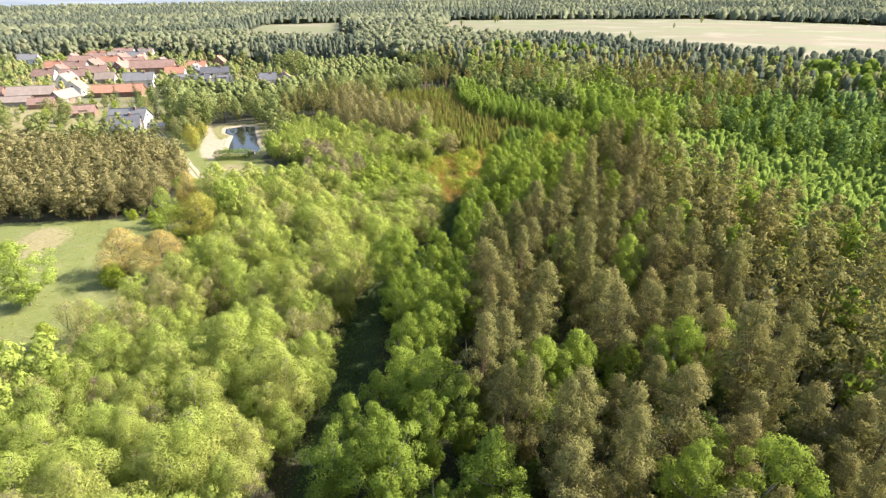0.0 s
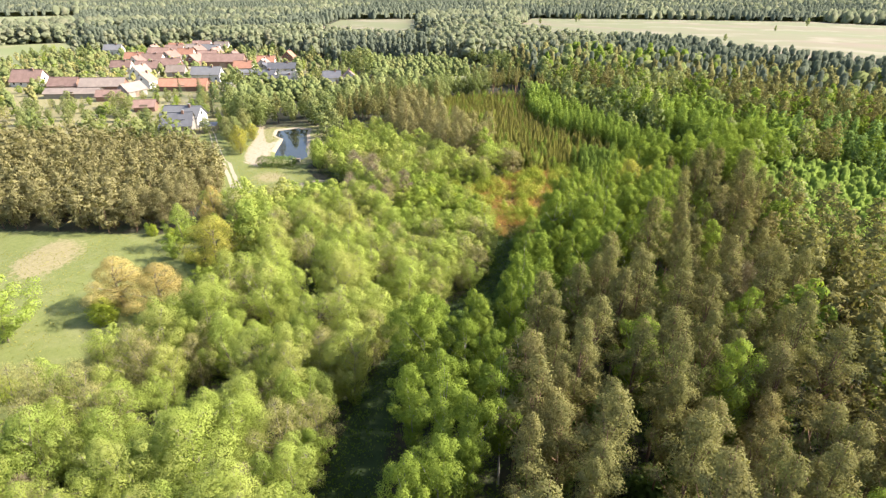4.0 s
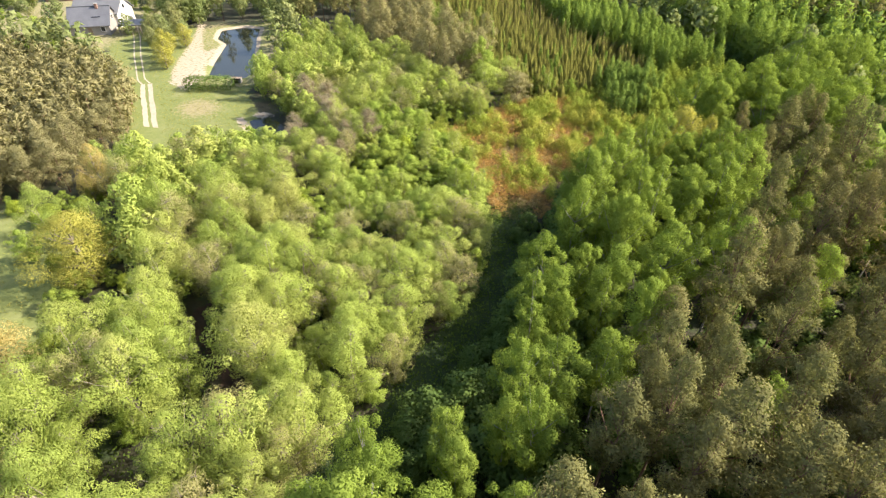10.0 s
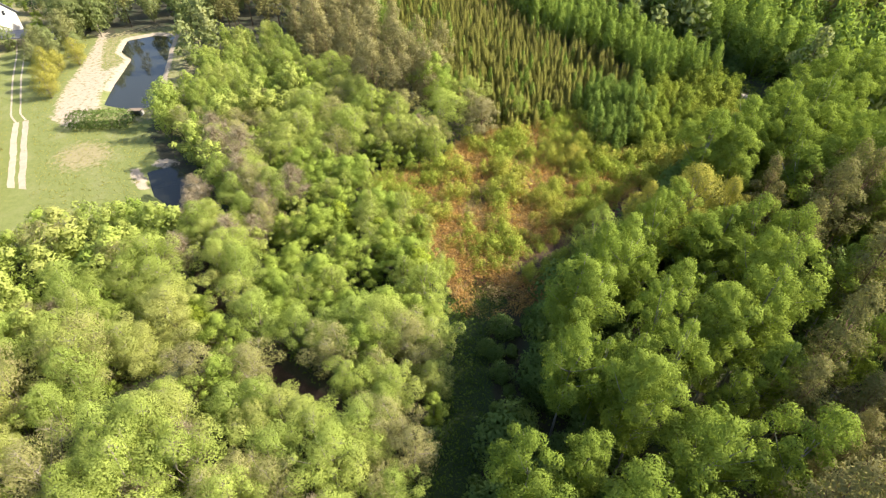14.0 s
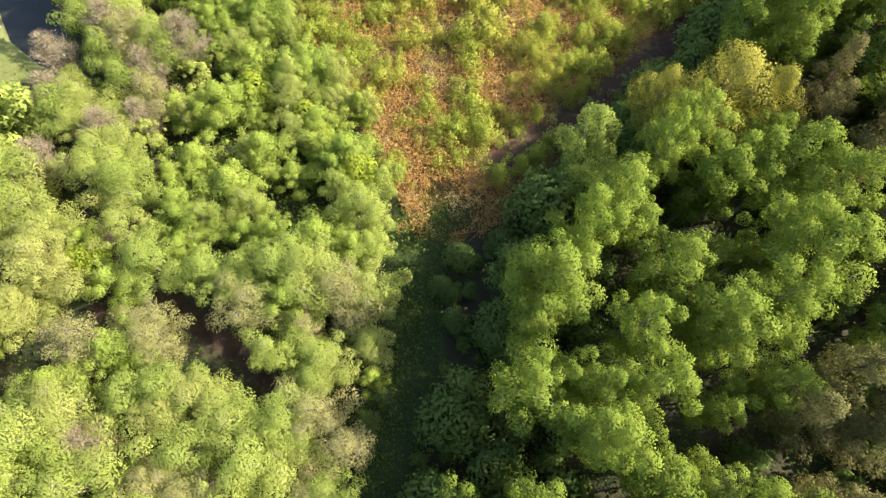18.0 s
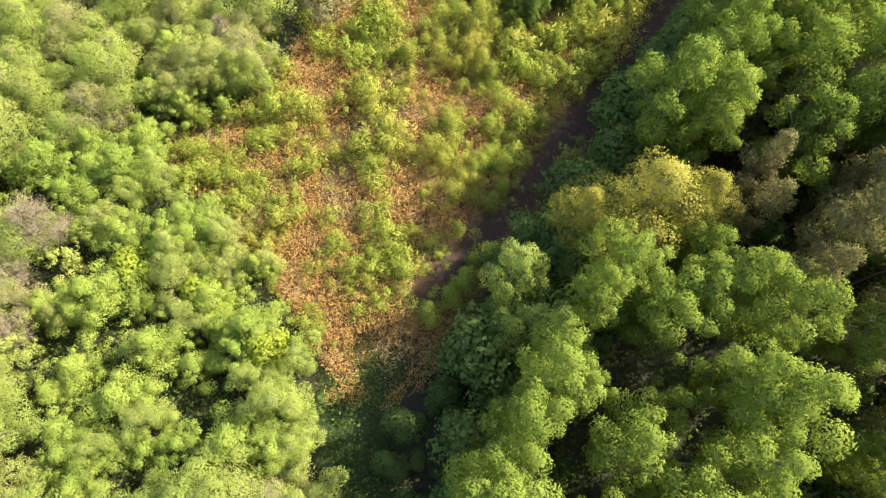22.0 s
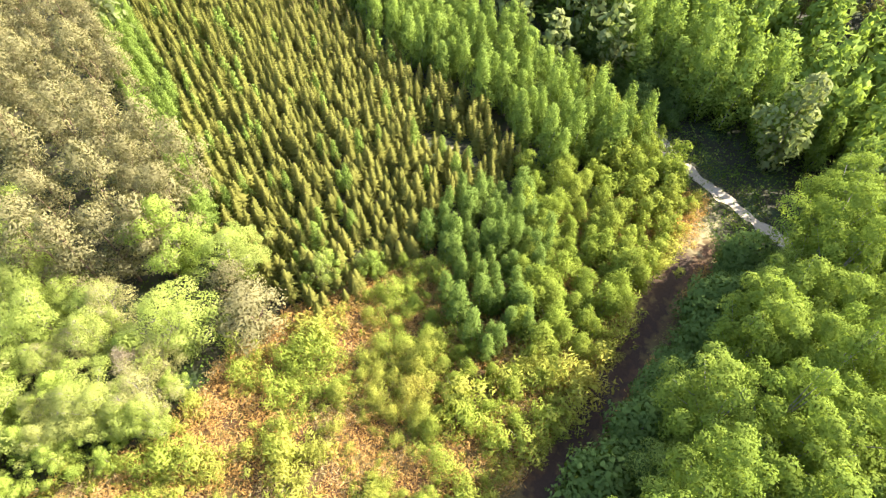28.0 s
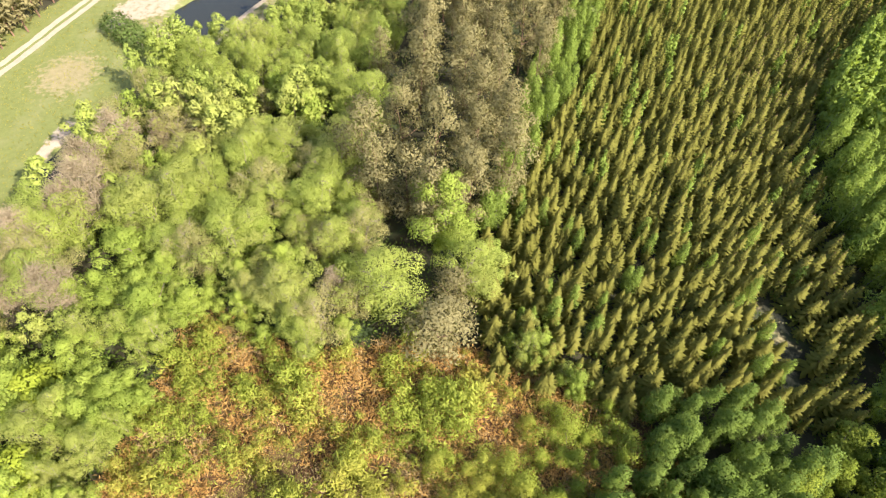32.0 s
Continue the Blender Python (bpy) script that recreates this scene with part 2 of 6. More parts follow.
def field_material(name, a, b, c):
    m, nt, out = shell(name)
    p = node(nt, "ShaderNodeBsdfPrincipled")
    p.inputs["Roughness"].default_value = 0.95
    geo = node(nt, "ShaderNodeNewGeometry")
    mp = node(nt, "ShaderNodeMapping")
    mp.inputs["Rotation"].default_value = (0, 0, radians(35))
    mp.inputs["Scale"].default_value = (0.3, 1.4, 1)
    nt.links.new(geo.outputs["Position"], mp.inputs[0])
    n1, n2, n3 = noise_tex(nt, 0.008, 4, 0.6, mp.outputs[0]), noise_tex(nt, 0.02, 3), noise_tex(nt, 0.3, 4, 0.7)
    col = mix(nt, ramp(nt, n1, 0.38, 0.56), a, b)
    col = mix(nt, ramp(nt, n2, 0.52, 0.66), col, c)
    col = mix(nt, maths(nt, "MULTIPLY", n3, 0.35), col, (0.124, 0.118, 0.062))
    nt.links.new(col, p.inputs["Base Color"])
    nt.links.new(p.outputs[0], out.inputs[0])
    return m


def water_material():
    m, nt, out = shell("still_pond_water")
    p = node(nt, "ShaderNodeBsdfPrincipled")
    p.inputs["Base Color"].default_value = (0.022, 0.024, 0.018, 1)
    p.inputs["Roughness"].default_value = 0.06
    p.inputs["IOR"].default_value = 1.33
    b = node(nt, "ShaderNodeBump")
    b.inputs["Strength"].default_value, b.inputs["Distance"].default_value = 0.12, 0.03
    nt.links.new(noise_tex(nt, 2.2, 3), b.inputs["Height"])
    nt.links.new(b.outputs[0], p.inputs["Normal"])
    nt.links.new(p.outputs[0], out.inputs[0])
    return m


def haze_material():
    m, nt, out = shell("hazed_hills")
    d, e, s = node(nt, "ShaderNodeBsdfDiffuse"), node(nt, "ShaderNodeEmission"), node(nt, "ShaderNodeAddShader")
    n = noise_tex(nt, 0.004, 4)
    # pale blue colour plus a little emission stand in for the haze
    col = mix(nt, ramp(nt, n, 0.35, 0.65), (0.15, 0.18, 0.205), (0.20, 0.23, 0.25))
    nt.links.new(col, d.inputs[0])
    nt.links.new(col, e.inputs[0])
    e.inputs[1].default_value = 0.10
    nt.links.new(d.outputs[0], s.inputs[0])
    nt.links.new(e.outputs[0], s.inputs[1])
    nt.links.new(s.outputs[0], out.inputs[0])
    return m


M_GROUND, M_WATER, M_HAZE = ground_material(), water_material(), haze_material()
M_FIELD = field_material("pale_crop_field", (0.17, 0.128, 0.084), (0.128, 0.142, 0.058), (0.21, 0.184, 0.12))
M_FIELD_G = field_material("green_crop_field", (0.143, 0.176, 0.058), (0.182, 0.195, 0.085), (0.215, 0.208, 0.104))

# ---------------------------------------------------------------- plan: outlines of the ground's zones
CLEARING = [(-80.5, 94), (-91, 97.5), (-104, 101), (-110.5, 101), (-104, 113), (-105.5, 121), (-104.5, 129), (-101, 135.5), (-98, 142), (-92, 148), (-82, 168), (-75, 168), (-73.5, 158), (-73, 140), (-74, 120), (-76, 104)]
RIDE = [(-60, 60), (-64, 70), (-66.5, 78), (-71, 85), (-77, 91), (-80, 95.5), (-78.2, 104), (-76, 117), (-75, 129), (-74.4, 144), (-74.5, 158), (-74, 167)]
RIDE_S = [(-33, 18), (-41, 28), (-49, 38), (-56, 46.5), (-60, 53.5), (-60.5, 60), (-64, 70)]
ROAD = [(-62, 165.5), (-69.9, 168.2), (-75.9, 170.8), (-82.1, 174.2), (-90.8, 179.4), (-98.3, 184.3), (-109.4, 190.4), (-119, 196), (-150, 214), (-200, 240), (-260, 262)]
LANE = [(-128, 60.5), (-134.1, 62.5), (-142, 64), (-147, 65.3), (-154.7, 67.6), (-160, 69), (-167.5, 71.4), (-171, 71.4), (-189, 76.3), (-204, 81), (-216, 84)]
STREAM = [(-109, 76.2), (-102, 74), (-95, 72.5), (-91, 73), (-86, 73.6), (-81.3, 74.8), (-77, 75)]
STREAM_S = [(-96, 73), (-92, 64), (-90, 56), (-88, 50.5), (-82.8, 50.6), (-78, 50.2), (-72.5, 49), (-70, 42), (-68, 34), (-62, 22)]
POND = [(-164.5, 84.8), (-172, 89.5), (-179, 94.6), (-183, 97.4), (-189, 97.5), (-195.4, 101.5), (-194, 107.5), (-189.8, 110), (-183, 105.5), (-176.4, 102), (-168, 97), (-159.4, 93), (-157.5, 90), (-160, 87)]
POND_2 = [(-135, 80.6), (-133.8, 84), (-127, 84.6), (-122, 81.4), (-121.6, 79.2), (-128, 78.6)]
MEADOW_N = [(-119.5, 79.5), (-127, 66), (-130, 58), (-148, 57), (-166, 66), (-190, 70), (-222, 78), (-216, 92), (-200, 98), (-197, 113), (-186, 115), (-172, 104), (-156, 96), (-148, 86), (-140, 84), (-130, 81)]
MEADOW_S = [(-147, 19), (-128, 37), (-119, 47), (-104, 41), (-92, 36), (-86, 30), (-81, 20), (-75, 8), (-75, -6), (-110, -25), (-170, -15), (-172, 5)]
SAND = [(-156.5, 76), (-160, 79.5), (-163, 84), (-168.5, 86), (-176, 90.6), (-180.5, 95), (-182.5, 95.5), (-181, 91), (-186, 92.5), (-196, 97), (-205, 101), (-206, 98.5), (-194, 92), (-184, 85.5), (-174, 79), (-165, 75)]
PINEWOOD = [(-126, 45), (-131, 34), (-143, 22), (-168, 6), (-205, -10), (-240, 14), (-222, 31), (-201, 49), (-187, 60), (-173, 66), (-160, 66.5), (-147, 62.3), (-136, 57)]
SPRUCES = [(-100.5, 129.5), (-115, 129.5), (-130, 137.5), (-148, 144.5), (-171, 153.5), (-196, 184), (-179, 215), (-160, 196), (-146, 181), (-130, 171.5), (-115.6, 168), (-104, 166), (-95, 159.5), (-99, 150), (-97, 142.5), (-100, 136)]
GLADE = [(-110, 157.5), (-109, 160.5), (-103.5, 160), (-99, 158.5), (-98, 156), (-104, 156.2)]
POPLARS = [(-98, 143), (-99, 151.5), (-93, 155), (-87, 150.5), (-82, 140), (-85, 134.5), (-90, 137)]
ASPENS = [(-95, 159), (-90, 170), (-80, 172), (-76.5, 165), (-76.5, 150), (-78.5, 139), (-84, 139), (-93, 155)]
BIRCH_ROW = [(-85, 171), (-92, 160), (-104, 166), (-116, 169), (-131, 172.5), (-147, 182.5), (-160, 197), (-178, 216), (-165, 218), (-141, 196), (-117, 184.5), (-100, 178)]
HEDGE_STRIP = [(-113, 128.5), (-119.5, 132), (-141, 143.5), (-170, 155), (-174, 152), (-146, 138.5), (-128, 134.5), (-118, 127.5)]
PINES_W = [(-112, 121), (-117, 130), (-127, 136), (-147, 141), (-172, 153), (-178, 142), (-160, 124), (-146, 118), (-125, 117)]
BIRCHES = [(-69.5, 100), (-68.5, 112), (-68.5, 122), (-63, 124), (-56.5, 115), (-50, 107), (-48, 84), (-46.5, 71), (-46, 60), (-37, 48), (-27, 34), (-17, 22), (-8, 8), (-20, 4), (-28, 17), (-40, 29), (-47, 39), (-55, 48.5), (-58, 57), (-59.5, 66), (-62.5, 77), (-66.5, 88)]
EDGE_E = [(-70, 122), (-69.5, 140), (-69.5, 156), (-65.5, 164), (-58, 164), (-57, 150), (-60, 134), (-64, 124)]
SAPLINGS = [(-57, 168), (-54, 138), (-44, 131), (-22, 115), (2, 100), (30, 88), (60, 75), (70, 130), (0, 165), (-37, 176), (-50, 176)]
LARCHES = [(-68, 201), (-38, 178), (-28, 163), (0, 158), (60, 140), (80, 200), (-5, 245), (-36, 238)]
MAPLES = [(-84, 96), (-82, 88), (-90, 76), (-104, 82), (-114, 96), (-113, 104), (-108, 104), (-104, 101), (-91, 97.5)]
SMALL_FIELD = [(-255, 208), (-240, 252), (-208, 226), (-226, 200)]
VILLAGE = [(-205, 80), (-192, 66), (-190, 62.5), (-203, 51.5), (-224, 33), (-243, 13), (-290, 0), (-400, 0), (-520, 70), (-520, 190), (-440, 215), (-360, 220), (-262, 190), (-258, 165), (-290, 140), (-270, 110), (-215, 95)]
FIELDS = {
    "field_1": ([(-553, 300), (-790, 500), (-730, 600), (-533, 440), (-440, 400), (-375, 320), (-430, 290)], M_FIELD),
    "field_2": ([(-405, 470), (-490, 560), (-620, 750), (-480, 860), (-290, 985), (-50, 925), (400, 760), (420, 380), (-10, 400), (-50, 380), (-112, 378), (-165, 400), (-230, 425), (-300, 410)], M_FIELD),
    "field_3": ([(-470, 40), (-455, 62), (-577, 118), (-625, 119), (-640, 40), (-560, 20)], M_FIELD_G),
    "field_4": ([(-800, 40), (-760, 120), (-990, 190), (-1200, 230), (-1250, 60)], M_FIELD_G),
    "field_5": (SMALL_FIELD, M_FIELD_G),
}


def inside(poly, x, y):
    """Which of the points (arrays) lie in the outline."""
    x, y = np.asarray(x, float), np.asarray(y, float)
    c = np.zeros(x.shape, bool)
    for (x0, y0), (x1, y1) in zip(poly, poly[1:] + poly[:1]):
        if y0 != y1:
            c ^= ((y0 > y) != (y1 > y)) & (x < (x1 - x0) * (y - y0) / (y1 - y0) + x0)
    return c


def to_line(line, x, y):
    x, y = np.asarray(x, float), np.asarray(y, float)
    best = np.full(x.shape, 1e9)
    for (x0, y0), (x1, y1) in zip(line, line[1:]):
        dx, dy = x1 - x0, y1 - y0
        k = np.clip(((x - x0) * dx + (y - y0) * dy) / (dx * dx + dy * dy), 0, 1)
        best = np.minimum(best, np.hypot(x - x0 - k * dx, y - y0 - k * dy))
    return best


def to_edge(poly, x, y):
    """Metres inside (+) or outside (-) the outline."""
    d = to_line(poly + poly[:1], x, y)
    return np.where(inside(poly, x, y), d, -d)


def soft(d, w=1.0):
    return np.clip(0.5 + d / (2 * w), 0, 1)


def rise(x, y):
    """Height of the gentle swell on which the southern meadow lies."""
    return 2.3 * np.exp(-((np.asarray(x) + 110) ** 2 + (np.asarray(y) - 18) ** 2) / (2 * 20.0 ** 2))


# ---------------------------------------------------------------- ground
def spread(lo, hi, a, b, step):
    """Even steps between a and b, widening out to lo and hi."""
    v = list(np.arange(a, b + step, step))
    s, p = step, v[-1]
    while p < hi:
        s *= 1.25
        p += s
        v.append(p)
    s, p = step, v[0]
    while p > lo:
        s *= 1.25
        p -= s
        v.insert(0, p)
    return np.array(v)


gx, gy = spread(-4700, 4700, -225, -20, 0.9), spread(-4700, 4700, -15, 205, 0.9)
GX, GY = (a.ravel() for a in np.meshgrid(gx, gy, indexing="ij"))
water_edge = np.maximum(to_edge(POND, GX, GY), to_edge(POND_2, GX, GY))
stream_gap = np.minimum(to_line(STREAM, GX, GY), to_line(STREAM_S, GX, GY))
lane_gap = to_line(LANE, GX, GY)
gz = -0.9 * soft(water_edge, 1.2) - 0.5 * soft(0.9 - stream_gap, 0.8)
flat = np.maximum.reduce([soft(to_edge(MEADOW_N, GX, GY), 3), soft(6 - to_line(ROAD, GX, GY), 2), soft(to_edge(VILLAGE, GX, GY), 5)])
gz += 0.25 * (1 - flat) * (np.sin(GX * 0.11 + 1.3) * np.cos(GY * 0.13) + 0.5 * np.sin(GX * 0.37) * np.sin(GY * 0.31)) * (water_edge < -3)
gz += rise(GX, GY)
masks = {
    "peat": np.maximum(soft(to_edge(CLEARING, GX, GY), 1.5), soft(5.5 - to_line(RIDE[6:-1], GX, GY), 1.5)),
    "lush": soft(2.8 - np.minimum(to_line(RIDE, GX, GY), to_line(RIDE_S, GX, GY)), 1.0) * (GY < 99),
    "meadow": np.maximum.reduce([soft(to_edge(MEADOW_N, GX, GY), 2), soft(to_edge(MEADOW_S, GX, GY), 2.5), 0.8 * soft(to_edge(VILLAGE, GX, GY), 4), 0.45 * soft(2.5 - to_line(ROAD[:4], GX, GY), 2)]),
    "dry": np.maximum.reduce([0.58 * soft(to_edge(VILLAGE, GX, GY), 4), 0.75 * soft(6 - np.hypot(GX + 147, (GY - 75) * 1.2), 5), 0.8 * soft(5 + 5 * np.sin(GX * 0.21 + 0.8 * np.sin(GY * 0.3)) * np.sin(GY * 0.17 + 1) - np.hypot((GX + 122) * 0.6, GY - 22), 5), soft(3.0 - np.hypot(GX + 110, GY - 80), 1.5), 0.5 * soft(4 - np.abs(to_edge(POND, GX, GY) + 4), 2), 0.5 * soft(to_edge(GLADE, GX, GY), 0.8), 0.55 * soft(2.0 - to_line(RIDE[-2:], GX, GY), 1.0)]),
    "sand": np.maximum.reduce([0.62 * soft(to_edge(SAND, GX, GY), 1.2) * (water_edge < 0.3), soft(0.7 - np.abs(to_edge(POND, GX, GY) + 0.8), 0.6) * (GY - 0.75 * GX > 215), 0.7 * soft(0.9 + 0.8 * np.sin(GY * 1.3) - np.abs(to_edge(POND_2, GX, GY) + 1.4), 0.7) * (GX < -130), 0.42 * soft(0.45 - np.abs(to_line(ROAD[:5], GX, GY) - 0.75), 0.3)]),
    # mud of stream and ponds; along the ride it paints shade onto the peat
    "mud": np.maximum.reduce([soft(0.9 - stream_gap, 0.5), soft(water_edge - 0.2, 0.6), 0.62 * soft(2.0 - to_line(RIDE[6:-1], GX, GY), 1.2)]),
}
nx, ny = len(gx), len(gy)
idx = np.arange(nx * ny).reshape(nx, ny)
quads = np.stack([idx[:-1, :-1], idx[1:, :-1], idx[1:, 1:], idx[:-1, 1:]], -1).reshape(-1, 4)


def quad_mesh(name, verts, faces, mats, index=None, tone=None, smooth=False, normals=None):
    """A mesh from arrays of corners and four-sided faces."""
    me = bpy.data.meshes.new(name)
    n, k = len(verts), len(faces)
    me.vertices.add(n)
    me.vertices.foreach_set("co", np.asarray(verts, np.float32).ravel())
    me.loops.add(k * 4)
    me.loops.foreach_set("vertex_index", np.asarray(faces, np.int32).ravel())
    me.polygons.add(k)
    me.polygons.foreach_set("loop_start", np.arange(0, k * 4, 4, dtype=np.int32))
    for m in mats:
        me.materials.append(m)
    if index is not None:
        me.polygons.foreach_set("material_index", np.asarray(index, np.int32))
    me.polygons.foreach_set("use_smooth", np.full(k, smooth, bool))
    if tone is not None:
        me.attributes.new("tone", "FLOAT", "POINT").data.foreach_set("value", np.asarray(tone, np.float32))
    me.update(calc_edges=True)
    if normals is not None:
        me.normals_split_custom_set_from_vertices(normals)
    return me


me = quad_mesh("ground", np.stack([GX, GY, gz], -1), quads, [M_GROUND], smooth=True)
for k_, v_ in masks.items():
    me.attributes.new(k_, "FLOAT", "POINT").data.foreach_set("value", np.asarray(v_, np.float32))
ground = tagged(new("ground", me), "forest floor, meadow, sandy banks and rust-brown clearing in one sheet", "ground", kind="structure")


def sheet(name, outline, z, material, label, category):
    me = bpy.data.meshes.new(name)
    me.from_pydata([(x, y, z) for x, y in outline], [], [range(len(outline))])
    me.materials.append(material)
    return tagged(new(name, me), label, category, kind="structure")


def grown(poly, d):
    cx, cy = np.mean(poly, 0)
    return [(x + d * (x - cx) / math.hypot(x - cx, y - cy), y + d * (y - cy) / math.hypot(x - cx, y - cy)) for x, y in poly]


sheet("pond_water", grown(POND, 0.8), -0.35, M_WATER, "still dark water of the long village pond", "pond")
sheet("forest_pond_water", grown(POND_2, 0.8), -0.35, M_WATER, "still dark water of a small pond under trees", "pond")
for name, (outline, mat) in FIELDS.items():
    sheet(name, outline, 0.45, mat, "pale sandy farm field with streaks of green crop" if mat is M_FIELD else "green grass field between woods", "field")

# a ring of hills closes the distance, with haze painted into colour and glow
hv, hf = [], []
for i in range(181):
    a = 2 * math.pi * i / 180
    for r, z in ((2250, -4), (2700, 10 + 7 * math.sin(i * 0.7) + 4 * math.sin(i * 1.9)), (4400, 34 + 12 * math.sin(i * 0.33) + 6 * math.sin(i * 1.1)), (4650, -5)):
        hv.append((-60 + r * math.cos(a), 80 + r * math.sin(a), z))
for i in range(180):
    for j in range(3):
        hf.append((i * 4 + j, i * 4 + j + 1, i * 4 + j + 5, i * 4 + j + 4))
tagged(new("backdrop", quad_mesh("backdrop", hv, hf, [M_HAZE], smooth=True)), "wooded hills closing the distance, with pale blue haze painted into them", "hills", kind="structure")

# ---------------------------------------------------------------- trees: the parts they are made of
rng = np.random.default_rng(7)


def unit(v):
    return v / np.maximum(np.linalg.norm(v, axis=-1, keepdims=True), 1e-9)


def tube(pts, radii, sides=5):
    """A tapered, bent stem of four-sided faces."""
    pts = np.asarray(pts, float)
    V, F = [], []
    for i, (p, r) in enumerate(zip(pts, radii)):
        d = unit(pts[min(i + 1, len(pts) - 1)] - pts[max(i - 1, 0)])
        a = unit(np.cross(d, (0.3, 0.9, 0.1)))
        b = np.cross(d, a)
        for k in range(sides):
            t = 2 * math.pi * k / sides
            V.append(p + r * (math.cos(t) * a + math.sin(t) * b))
        if i:
            o = (i - 1) * sides
            F += [(o + k, o + (k + 1) % sides, o + sides + (k + 1) % sides, o + sides + k) for k in range(sides)]
    return np.array(V), np.array(F)


def join(pieces):
    """Several (corners, faces) as one."""
    V, F, n = [], [], 0
    for v, f in pieces:
        V.append(v)
        F.append(f + n)
        n += len(v)
    return np.concatenate(V), np.concatenate(F)


def cards(P, N, size, aspect=0.75, jit=0.5, lift=0.0, comb=0.0):
    """Small pointed leaf sprays at P, facing N with some disorder."""
    n = len(P)
    nn = unit(N + jit * rng.normal(size=(n, 3)) + np.array([0, 0, lift]))
    t = unit(np.cross(nn, rng.normal(size=(n, 3))))
    if comb:
        way = unit(N * np.array([0.6, 0.6, 0.3]) + np.array([0, 0, 0.9]))
        way = way - nn * (way * nn).sum(1, keepdims=True)
        t = unit((1 - comb) * t + comb * 1.6 * way)
        t = unit(t - nn * (t * nn).sum(1, keepdims=True))
    b = np.cross(nn, t)
    s = (size * rng.uniform(0.65, 1.35, n))[:, None]
    V = np.stack([P + t * s, P + b * s * aspect, P - t * s, P - b * s * aspect], 1).reshape(-1, 3)
    return V, np.arange(n * 4).reshape(n, 4)


def leafage(clumps, count, size, aspect=0.75, jit=0.5, zs=1.0, lift=0.2, cull=0.75, shell_=(0.35, 1.4), comb=0.0):
    """Leaf sprays over a heap of rounded clumps (x, y, z, r); those buried in a neighbour are left out."""
    C = np.asarray(clumps, float)
    w = C[:, 3] ** 2
    pick = rng.choice(len(C), int(count * 1.7), p=w / w.sum())
    d = unit(rng.normal(size=(len(pick), 3)) + np.array([0, 0, 0.25]))
    P = C[pick, :3] + d * (C[pick, 3] * rng.triangular(shell_[0], 0.95, shell_[1], len(pick)))[:, None] * np.array([1, 1, zs])
    q = (P[:, None] - C[None, :, :3]) / np.array([1, 1, zs])
    buried = (np.linalg.norm(q, axis=2) < cull * C[None, :, 3])
    buried[np.arange(len(pick)), pick] = False
    keep = np.where(~buried.any(1))[0][:count]
    V, F = cards(P[keep], d[keep], size, aspect, jit, lift, comb)
    clump_tone = rng.uniform(0, 1, len(C))
    tone = np.clip(0.75 * clump_tone[pick[keep]] + 0.25 * rng.uniform(0, 1, len(keep)), 0, 1)
    up = unit(d[keep] + 0.35 * unit(P[keep] - C[:, :3].mean(0)) + np.array([0, 0, 0.15]))
    return V, F, np.repeat(tone, 4), np.repeat(up, 4, 0)


def heap(h, base, R, n, r0, r1, top=0.75, belly=0.45, rim=(0.45, 0.95), squash=1.0):
    """Clump places in a crown from height base to h, widest at belly."""
    out = []
    for i in range(n):
        u = (i + rng.uniform(0.0, 1.0)) / n
        prof = (u / belly) ** 0.6 if u < belly else max(0.0, 1 - ((u - belly) / (1.02 - belly)) ** (1 / top)) ** 0.8
        a = i * 2.39996 + rng.uniform(-0.5, 0.5)
        rc = rng.uniform(r0, r1) * (1 - 0.35 * max(0, u - 0.6))
        rr = max(0.0, R * prof - 0.5 * rc) * rng.uniform(*rim) * (0.35 if i % 7 == 3 or u > 0.93 else 1.0)
        out.append((rr * math.cos(a), rr * math.sin(a) * squash, base + (h - base - rc) * u, rc))
    return out


def stem(h, r, lean=0.4, sides=6, top=0.82, way=None):
    """A tapered trunk that bends towards way, the drift of its tip."""
    k = np.linspace(0, 1, 5)
    a, b = rng.normal(size=2) * lean if way is None else way
    p = np.stack([a * k ** 2, b * k ** 2, -0.15 + h * top * k], -1)
    return tube(p, r * (1 - 0.85 * k), sides)


def limbs(clumps, h, r, start=0.3, ways=((0, 0),), top=0.7):
    """Branches from the stems up to the clumps."""
    out = []
    for q in clumps:
        c = np.array(q[:3])
        z0 = min(max(start * h, c[2] - 0.9 * math.hypot(c[0], c[1]) - 0.8), c[2] * 0.9, top * h * 0.9)
        k = ((z0 + 0.15) / (h * top)) ** 2
        a, b = min(ways, key=lambda q: math.hypot(q[0] * k - c[0], q[1] * k - c[1]))
        p0 = np.array([a * k, b * k, z0])
        m = (p0 + c) / 2 + np.array([0, 0, -0.25])
        out.append(tube([p0, m, c + (c - p0) * 0.18], [r, r * 0.6, r * 0.15], 3))
    return join(out)


def twigs(clumps, n, length, r):
    """Fine bare shoots that fan out and up from the clumps."""
    C = np.asarray(clumps)
    i = rng.integers(0, len(C), n)
    d = unit(rng.normal(size=(n, 3)) * np.array([1, 1, 0.6]) + np.array([0, 0, 0.9]))
    p = C[i, :3]
    s = unit(np.cross(d, rng.normal(size=(n, 3)))) * r
    L = (length * C[i, 3] * rng.uniform(0.9, 1.5, n))[:, None]
    V = np.stack([p - s, p + s, p + d * L + s * 0.2, p + d * L - s * 0.2], 1).reshape(-1, 3)
    return V, np.arange(n * 4).reshape(n, 4)


